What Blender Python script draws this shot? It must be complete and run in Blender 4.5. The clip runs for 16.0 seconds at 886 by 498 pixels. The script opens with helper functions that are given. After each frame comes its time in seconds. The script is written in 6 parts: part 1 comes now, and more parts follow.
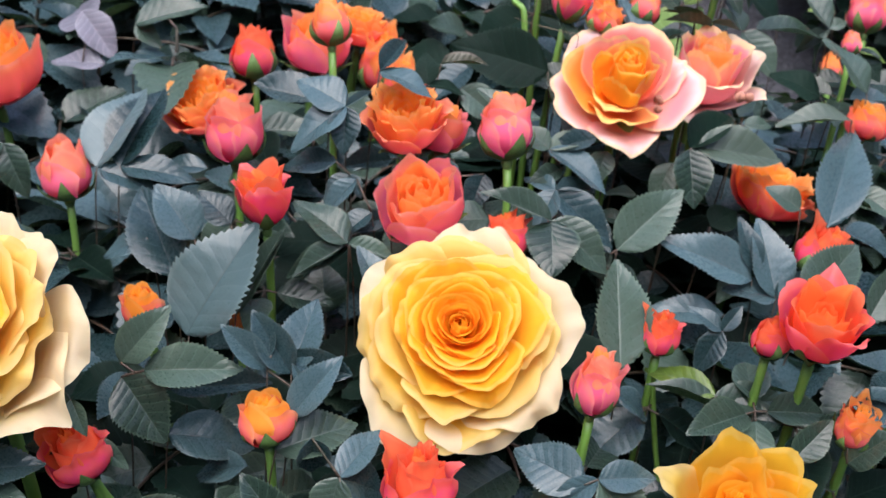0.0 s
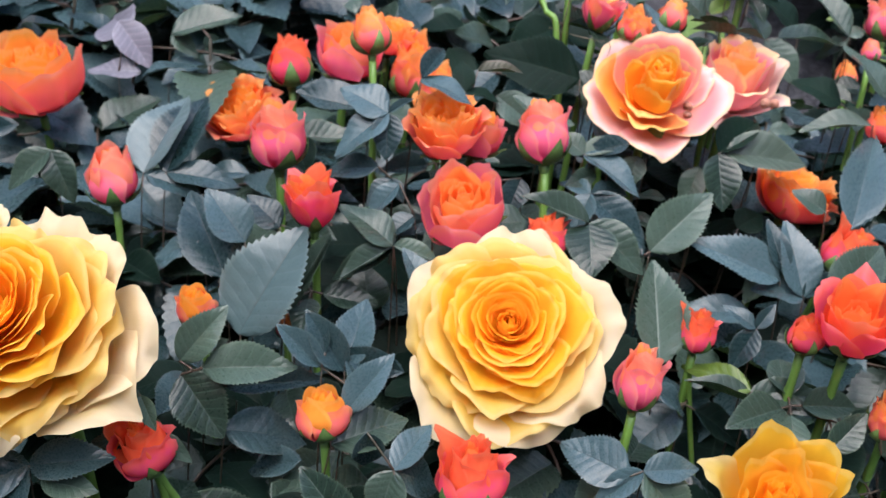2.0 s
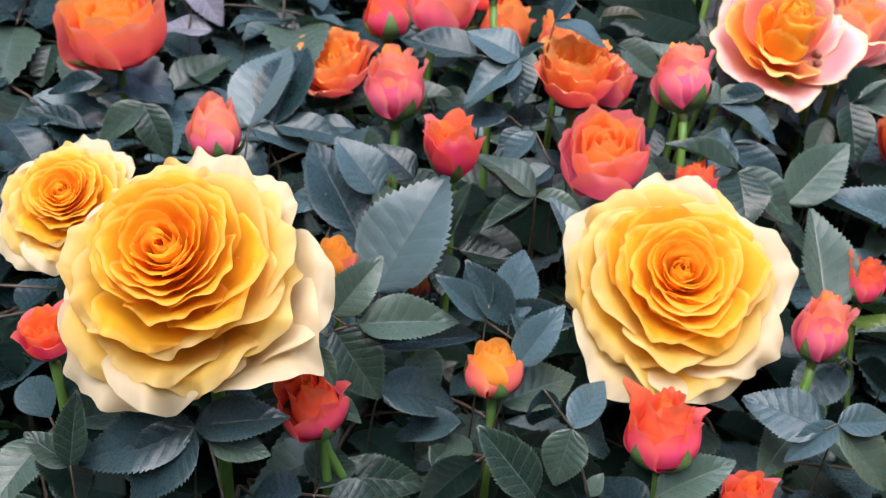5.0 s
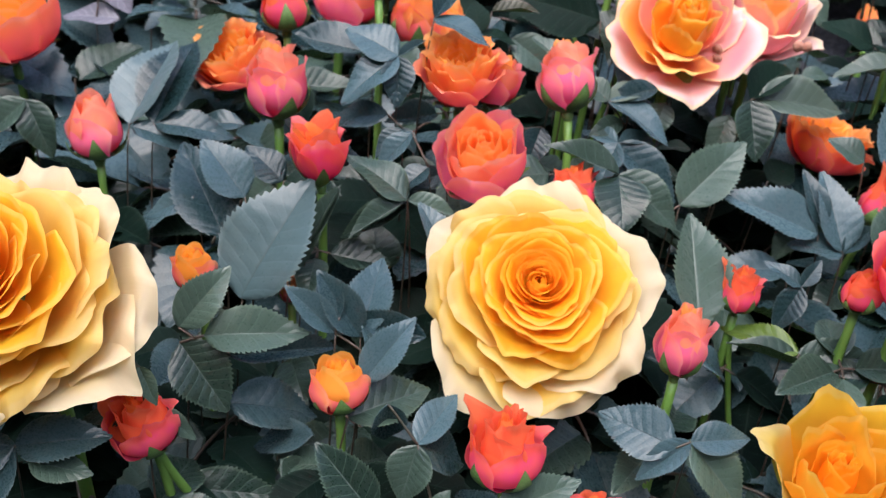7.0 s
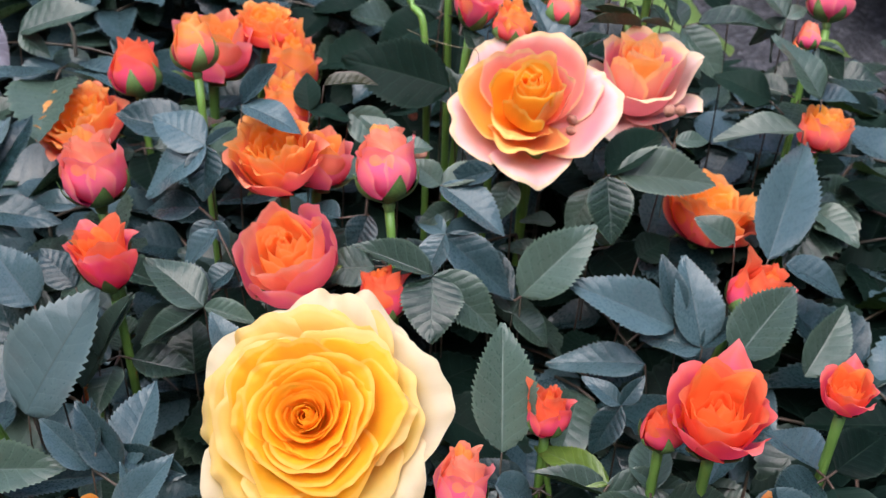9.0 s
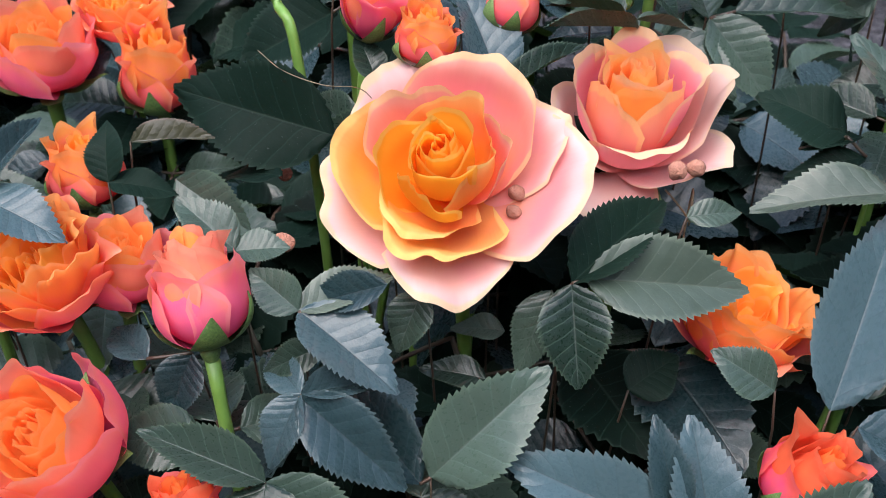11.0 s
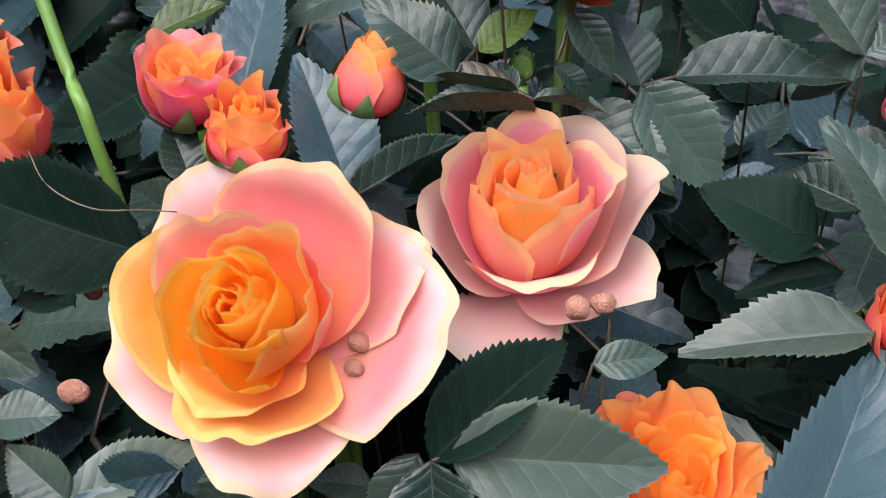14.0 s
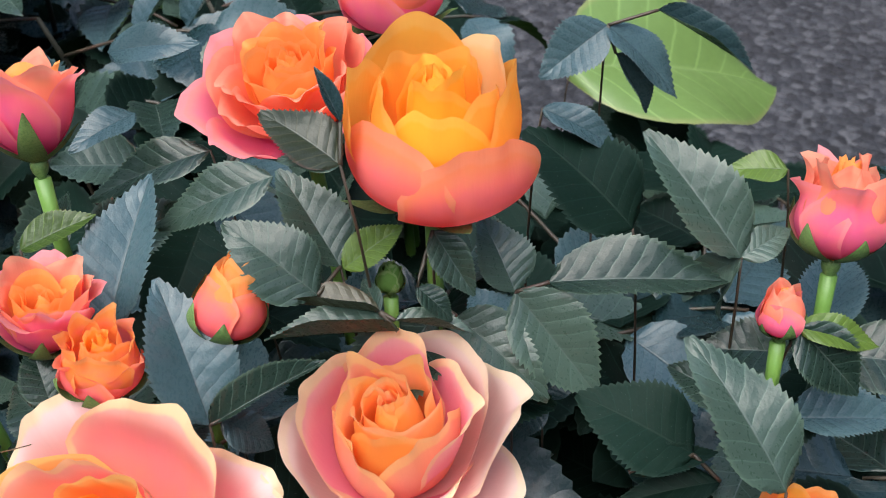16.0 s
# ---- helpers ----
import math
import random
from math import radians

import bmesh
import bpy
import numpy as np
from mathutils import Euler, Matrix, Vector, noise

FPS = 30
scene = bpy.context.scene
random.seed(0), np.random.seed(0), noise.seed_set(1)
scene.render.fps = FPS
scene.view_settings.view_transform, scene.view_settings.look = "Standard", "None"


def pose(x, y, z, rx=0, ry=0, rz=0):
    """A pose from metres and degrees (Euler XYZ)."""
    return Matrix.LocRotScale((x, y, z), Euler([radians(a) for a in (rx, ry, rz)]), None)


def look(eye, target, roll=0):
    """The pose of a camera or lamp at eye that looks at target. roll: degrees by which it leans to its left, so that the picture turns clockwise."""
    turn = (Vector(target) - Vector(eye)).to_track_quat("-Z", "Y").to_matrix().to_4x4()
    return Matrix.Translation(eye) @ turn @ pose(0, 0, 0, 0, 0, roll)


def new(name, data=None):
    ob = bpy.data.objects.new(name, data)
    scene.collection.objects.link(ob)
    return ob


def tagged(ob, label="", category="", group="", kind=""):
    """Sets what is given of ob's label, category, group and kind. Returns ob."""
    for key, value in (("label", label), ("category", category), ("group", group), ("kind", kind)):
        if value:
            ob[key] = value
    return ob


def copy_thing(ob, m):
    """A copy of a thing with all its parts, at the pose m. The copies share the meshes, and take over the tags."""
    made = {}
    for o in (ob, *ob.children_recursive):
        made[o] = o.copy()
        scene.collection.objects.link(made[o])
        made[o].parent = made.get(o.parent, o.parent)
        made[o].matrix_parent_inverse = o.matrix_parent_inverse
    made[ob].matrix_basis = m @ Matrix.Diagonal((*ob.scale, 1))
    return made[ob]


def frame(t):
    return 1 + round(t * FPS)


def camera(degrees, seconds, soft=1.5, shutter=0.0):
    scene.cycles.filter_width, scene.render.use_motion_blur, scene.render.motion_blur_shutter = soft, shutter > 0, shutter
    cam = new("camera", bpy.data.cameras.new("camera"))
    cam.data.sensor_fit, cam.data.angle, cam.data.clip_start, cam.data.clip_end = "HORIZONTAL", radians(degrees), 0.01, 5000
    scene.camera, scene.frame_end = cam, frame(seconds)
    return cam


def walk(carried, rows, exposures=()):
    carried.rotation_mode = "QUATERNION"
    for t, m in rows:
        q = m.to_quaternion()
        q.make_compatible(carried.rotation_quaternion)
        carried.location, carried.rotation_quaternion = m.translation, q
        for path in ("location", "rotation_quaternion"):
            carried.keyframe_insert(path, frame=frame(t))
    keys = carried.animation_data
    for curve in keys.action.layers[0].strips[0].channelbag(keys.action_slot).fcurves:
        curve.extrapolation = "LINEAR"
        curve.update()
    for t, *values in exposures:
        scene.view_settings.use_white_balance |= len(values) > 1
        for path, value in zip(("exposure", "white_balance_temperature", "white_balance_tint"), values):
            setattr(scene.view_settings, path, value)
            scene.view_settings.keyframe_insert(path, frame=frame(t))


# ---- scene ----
cam = camera(45.0, 16.0, soft=0.85)
cam.data.dof.use_dof = True
cam.data.dof.focus_distance = 0.21
cam.data.dof.aperture_fstop = 48.0

# seconds, x, y, z, and the turn in degrees
PATH = [
    (0.00, -0.02438, -0.25937, 0.41224, 59.866, -4.977, -1.042),
    (0.50, -0.03206, -0.26291, 0.41262, 60.040, -5.026, -1.176),
    (1.00, -0.03812, -0.26779, 0.41486, 60.136, -5.101, -1.260),
    (1.50, -0.03967, -0.26970, 0.41589, 60.238, -5.024, -1.286),
    (2.00, -0.04210, -0.27073, 0.41520, 60.309, -4.998, -1.451),
    (2.50, -0.04607, -0.26585, 0.40866, 60.258, -5.065, -1.542),
    (3.00, -0.05256, -0.25935, 0.39880, 60.175, -5.208, -1.732),
    (3.50, -0.06197, -0.26003, 0.39566, 60.123, -5.302, -1.942),
    (4.00, -0.07945, -0.26134, 0.39303, 60.266, -5.532, -2.605),
    (4.20, -0.08750, -0.25941, 0.39044, 60.359, -5.559, -3.081),
    (4.90, -0.10290, -0.25660, 0.38472, 60.576, -5.739, -3.965),
    (5.60, -0.10866, -0.25147, 0.37898, 60.587, -5.924, -4.676),
    (6.30, -0.09777, -0.24768, 0.37936, 59.923, -6.120, -4.693),
    (6.50, -0.08897, -0.24690, 0.38161, 59.451, -6.202, -4.487),
    (7.00, -0.05557, -0.24543, 0.39604, 58.544, -5.409, -3.066),
    (7.50, -0.02452, -0.23513, 0.40874, 57.859, -4.267, -1.784),
    (8.00, 0.00260, -0.22787, 0.41807, 57.483, -3.508, -0.838),
    (8.20, 0.01079, -0.22690, 0.42069, 57.598, -3.121, -0.518),
    (8.90, 0.03083, -0.20457, 0.42968, 55.767, -2.426, 0.659),
    (9.60, 0.04637, -0.16077, 0.43572, 52.339, -1.708, 2.133),
    (10.30, 0.06476, -0.11299, 0.43250, 49.859, -0.612, 3.476),
    (10.50, 0.07384, -0.09505, 0.42843, 49.386, -0.039, 3.940),
    (11.00, 0.07898, -0.05550, 0.40397, 48.806, 0.820, 4.346),
    (11.50, 0.07888, -0.03743, 0.39435, 48.915, 0.942, 4.388),
    (12.00, 0.08011, -0.01490, 0.38188, 48.268, 1.267, 4.706),
    (12.50, 0.08215, -0.00538, 0.37661, 48.144, 1.376, 4.890),
    (13.00, 0.08811, -0.00302, 0.37975, 47.912, 1.643, 5.124),
    (13.50, 0.09618, 0.00397, 0.38663, 46.752, 2.073, 5.814),
    (14.00, 0.11222, 0.01417, 0.39396, 45.575, 2.828, 6.739),
    (14.50, 0.12800, 0.02225, 0.39987, 45.443, 3.296, 7.191),
    (15.00, 0.13248, 0.02765, 0.40778, 45.869, 3.512, 6.939),
    (15.50, 0.13173, 0.03468, 0.41043, 46.874, 3.588, 6.677),
    (16.00, 0.13563, 0.03994, 0.41387, 47.668, 3.668, 6.599),
]
walk(cam, [(t, pose(x, y, z, rx, ry, rz)) for t, x, y, z, rx, ry, rz in PATH],
     [(0.0, 1.63, 6160, 15), (4.2, 1.65, 6160, 15), (8.2, 1.56, 6160, 15), (11.0, 1.52, 6160, 15), (12.5, 1.42, 6160, 15), (14.5, 1.46, 6160, 12), (16.0, 1.53, 6180, 7)])

# ---- sky and light: open shade under a bright sky ----
world = bpy.data.worlds.new("sky")
scene.world = world
world.use_nodes = True
wn = world.node_tree.nodes
sky = wn.new("ShaderNodeTexSky")
sky.sky_type = "NISHITA"
sky.sun_disc = False
sky.sun_elevation = radians(73)
sky.sun_rotation = radians(202)
sky.air_density = 1.0
sky.dust_density = 3.0
world.node_tree.links.new(sky.outputs[0], wn["Background"].inputs[0])
wn["Background"].inputs[1].default_value = 0.15
sun_data = bpy.data.lights.new("sun", "SUN")
sun_data.energy = 1.4
sun_data.angle = radians(60)
sun_data.color = (1.0, 0.95, 0.88)
sun = new("sun", sun_data)
sun.matrix_basis = look((-0.14, -0.34, 1.2), (0, 0, 0))


# ---- materials ----
def shader(name):
    m = bpy.data.materials.new(name)
    m.use_nodes = True
    return m, m.node_tree.nodes, m.node_tree.links, m.node_tree.nodes["Principled BSDF"]


def calc(nodes, links, op, a, b=None, c=None):
    n = nodes.new("ShaderNodeMath")
    n.operation = op
    for slot, v in zip(n.inputs, (a, b, c)):
        if v is None:
            continue
        if isinstance(v, (int, float)):
            slot.default_value = v
        else:
            links.new(v, slot)
    return n.outputs[0]


def ramp(nodes, links, fac, stops, smooth=False):
    n = nodes.new("ShaderNodeValToRGB")
    e = n.color_ramp.elements
    while len(e) < len(stops):
        e.new(0.5)
    for el, (p, col) in zip(e, stops):
        el.position, el.color = p, (*col, 1)
    if smooth:
        n.color_ramp.interpolation = "EASE"
    links.new(fac, n.inputs[0])
    return n.outputs[0]


def blend(nodes, links, fac, a, b, kind="MIX"):
    n = nodes.new("ShaderNodeMix")
    n.data_type, n.blend_type = "RGBA", kind
    for slot, v in ((n.inputs[0], fac), (n.inputs[6], a), (n.inputs[7], b)):
        if isinstance(v, (int, float)):
            slot.default_value = v
        elif isinstance(v, tuple):
            slot.default_value = (*v, 1)
        else:
            links.new(v, slot)
    return n.outputs[2]


def noise_tex(nodes, links, scale, detail=3, coord="Object", rough=0.55):
    tc = nodes.new("ShaderNodeTexCoord")
    n = nodes.new("ShaderNodeTexNoise")
    n.inputs["Scale"].default_value, n.inputs["Detail"].default_value, n.inputs["Roughness"].default_value = scale, detail, rough
    links.new(tc.outputs[coord], n.inputs["Vector"])
    return n.outputs["Fac"]


def petal_material(name, base, mid, rim, alt, edge=0.93, through_part=0.52, pale=None, flush=None, glow=None):
    """Petal pigment runs from the claw to the rim, with fine lengthwise veins; alt is the drift from petal to petal."""
    m, nodes, links, bsdf = shader(name)
    uv = nodes.new("ShaderNodeUVMap")
    sep = nodes.new("ShaderNodeSeparateXYZ")
    links.new(uv.outputs[0], sep.inputs[0])
    u, v = sep.outputs[0], sep.outputs[1]
    rough = noise_tex(nodes, links, 3.0, 4)
    shift = calc(nodes, links, "MULTIPLY_ADD", rough, 0.22, -0.11)
    vv = calc(nodes, links, "ADD", v, shift)
    stops = [(0.24, base), (0.70, mid), (edge - 0.03, pale or mid)]
    col = ramp(nodes, links, vv, stops, True)
    info = nodes.new("ShaderNodeObjectInfo")
    col = blend(nodes, links, calc(nodes, links, "MULTIPLY", info.outputs["Random"], 0.4), col, alt)
    if flush:
        cloud = ramp(nodes, links, noise_tex(nodes, links, 3.4, 3), [(0.32, (0, 0, 0)), (0.74, (1, 1, 1))], True)
        inner = ramp(nodes, links, v, [(0.70, (1, 1, 1)), (0.95, (0, 0, 0))], True)
        col = blend(nodes, links, calc(nodes, links, "MULTIPLY", calc(nodes, links, "MULTIPLY", cloud, 0.8), inner), col, flush)
    # the pale rim, all round the edge
    out = calc(nodes, links, "ABSOLUTE", calc(nodes, links, "MULTIPLY_ADD", u, 2.0, -1.0))
    brim = calc(nodes, links, "MAXIMUM", v, calc(nodes, links, "MULTIPLY", out, calc(nodes, links, "MINIMUM", calc(nodes, links, "MULTIPLY", v, 1.7), 1.0)))
    brim = calc(nodes, links, "ADD", brim, calc(nodes, links, "MULTIPLY_ADD", noise_tex(nodes, links, 7.0, 3), 0.10, -0.05))
    brim = ramp(nodes, links, brim, [(edge - 0.04, (0, 0, 0)), (edge, (1, 1, 1))], True)
    col = blend(nodes, links, calc(nodes, links, "MULTIPLY", brim, 0.75), col, rim)
    # fine veins
    strand = nodes.new("ShaderNodeTexNoise")
    strand.inputs["Scale"].default_value, strand.inputs["Detail"].default_value = 1.0, 4.0
    along = nodes.new("ShaderNodeCombineXYZ")
    links.new(calc(nodes, links, "MULTIPLY", u, 46.0), along.inputs[0])
    links.new(calc(nodes, links, "MULTIPLY", v, 4.0), along.inputs[1])
    links.new(calc(nodes, links, "MULTIPLY", info.outputs["Random"], 40.0), along.inputs[2])
    links.new(along.outputs[0], strand.inputs["Vector"])
    vein = strand.outputs["Fac"]
    col = blend(nodes, links, calc(nodes, links, "MULTIPLY", vein, 0.14), col, tuple(c * 0.78 for c in mid))
    links.new(col, bsdf.inputs["Base Color"])
    bsdf.inputs["Roughness"].default_value = 0.5
    bsdf.inputs["Specular IOR Level"].default_value = 0.20
    bump = nodes.new("ShaderNodeBump")
    bump.inputs["Strength"].default_value, bump.inputs["Distance"].default_value = 0.14, 0.0006
    links.new(calc(nodes, links, "ADD", vein, calc(nodes, links, "MULTIPLY", rough, 2.0)), bump.inputs["Height"])
    links.new(bump.outputs[0], bsdf.inputs["Normal"])
    tr = nodes.new("ShaderNodeBsdfTranslucent")
    links.new(blend(nodes, links, 0.6, col, glow) if glow else col, tr.inputs[0])
    mix = nodes.new("ShaderNodeMixShader")
    mix.inputs[0].default_value = through_part
    links.new(bsdf.outputs[0], mix.inputs[1])
    links.new(tr.outputs[0], mix.inputs[2])
    links.new(mix.outputs[0], nodes["Material Output"].inputs[0])
    return m


def leaf_material(name, dark, light, rib, gloss=0.4, shine=0.34, crease=(0.09, 0.11, 0.095), vein_tone=1.5):
    """Leaf blade: midrib and slanting side veins, mottled green, waxy gloss."""
    m, nodes, links, bsdf = shader(name)
    uv = nodes.new("ShaderNodeUVMap")
    sep = nodes.new("ShaderNodeSeparateXYZ")
    links.new(uv.outputs[0], sep.inputs[0])
    side = calc(nodes, links, "ABSOLUTE", calc(nodes, links, "MULTIPLY_ADD", sep.outputs[0], 2.0, -1.0))
    v = sep.outputs[1]
    wob = noise_tex(nodes, links, 4.0, 3)
    slant = calc(nodes, links, "SUBTRACT", v, calc(nodes, links, "MULTIPLY", calc(nodes, links, "POWER", side, 0.8), 0.17))
    slant = calc(nodes, links, "MULTIPLY_ADD", wob, 0.05, slant)
    f = calc(nodes, links, "FRACT", calc(nodes, links, "MULTIPLY", slant, 8.0))
    d = calc(nodes, links, "ABSOLUTE", calc(nodes, links, "SUBTRACT", f, 0.5))
    sidevein = calc(nodes, links, "SUBTRACT", 1.0, calc(nodes, links, "SMOOTH_MIN", calc(nodes, links, "MULTIPLY", d, 15.0), 1.0, 0.2))
    mid = calc(nodes, links, "SUBTRACT", 1.0, calc(nodes, links, "MINIMUM", calc(nodes, links, "MULTIPLY", side, 24.0), 1.0))
    big = noise_tex(nodes, links, 2.3, 5)
    fine = noise_tex(nodes, links, 34.0, 4)
    info = nodes.new("ShaderNodeObjectInfo")
    fac = calc(nodes, links, "ADD", calc(nodes, links, "MULTIPLY", big, 0.6), calc(nodes, links, "MULTIPLY_ADD", info.outputs["Random"], 0.85, -0.28))
    col = ramp(nodes, links, fac, [(0.15, dark), (0.85, light)])
    col = blend(nodes, links, calc(nodes, links, "MULTIPLY", fine, 0.35), col, tuple(c * 0.55 for c in dark))
    col = blend(nodes, links, calc(nodes, links, "MULTIPLY", sidevein, 0.42), col, tuple(c * vein_tone for c in light))
    col = blend(nodes, links, calc(nodes, links, "MULTIPLY", mid, 0.5), col, crease)
    rim = calc(nodes, links, "MULTIPLY", calc(nodes, links, "SUBTRACT", side, 0.90), 10.0)
    col = blend(nodes, links, calc(nodes, links, "MULTIPLY", calc(nodes, links, "MAXIMUM", rim, 0.0), 0.3), col, rib)
    # dusty specks
    speck = ramp(nodes, links, noise_tex(nodes, links, 75.0, 2), [(0.70, (0, 0, 0)), (0.76, (1, 1, 1))])
    col = blend(nodes, links, calc(nodes, links, "MULTIPLY", speck, 0.25), col, (0.28, 0.32, 0.28))
    links.new(col, bsdf.inputs["Base Color"])
    links.new(calc(nodes, links, "MULTIPLY_ADD", fine, 0.16, gloss - 0.16), bsdf.inputs["Roughness"])
    bsdf.inputs["Specular IOR Level"].default_value = shine
    bump = nodes.new("ShaderNodeBump")
    bump.inputs["Strength"].default_value, bump.inputs["Distance"].default_value = 0.21, 0.001
    quilt = calc(nodes, links, "POWER", calc(nodes, links, "MULTIPLY", d, 2.0), 0.6)
    h = calc(nodes, links, "ADD", calc(nodes, links, "MULTIPLY", quilt, 0.6), calc(nodes, links, "MULTIPLY", mid, -1.0))
    crinkle = noise_tex(nodes, links, 9.0, 4, rough=0.55)
    links.new(calc(nodes, links, "ADD", h, calc(nodes, links, "ADD", calc(nodes, links, "MULTIPLY", fine, 0.15), calc(nodes, links, "MULTIPLY", crinkle, 0.9))), bump.inputs["Height"])
    links.new(bump.outputs[0], bsdf.inputs["Normal"])
    tr = nodes.new("ShaderNodeBsdfTranslucent")
    links.new(blend(nodes, links, 0.5, col, (0.10, 0.20, 0.03)), tr.inputs[0])
    mix = nodes.new("ShaderNodeMixShader")
    mix.inputs[0].default_value = 0.08
    links.new(bsdf.outputs[0], mix.inputs[1])
    links.new(tr.outputs[0], mix.inputs[2])
    links.new(mix.outputs[0], nodes["Material Output"].inputs[0])
    return m


def plain_material(name, a, b, scale=40.0, rough=0.5, relief=0.3, spread=0.0):
    m, nodes, links, bsdf = shader(name)
    big = noise_tex(nodes, links, scale, 5)
    fac = big
    if spread:
        info = nodes.new("ShaderNodeObjectInfo")
        fac = calc(nodes, links, "MULTIPLY_ADD", info.outputs["Random"], spread, calc(nodes, links, "SUBTRACT", big, spread / 2))
    links.new(ramp(nodes, links, fac, [(0.3, a), (0.7, b)]), bsdf.inputs["Base Color"])
    bsdf.inputs["Roughness"].default_value = rough
    bump = nodes.new("ShaderNodeBump")
    bump.inputs["Strength"].default_value, bump.inputs["Distance"].default_value = relief, 0.001
    links.new(noise_tex(nodes, links, scale * 4, 4), bump.inputs["Height"])
    links.new(bump.outputs[0], bsdf.inputs["Normal"])
    return m


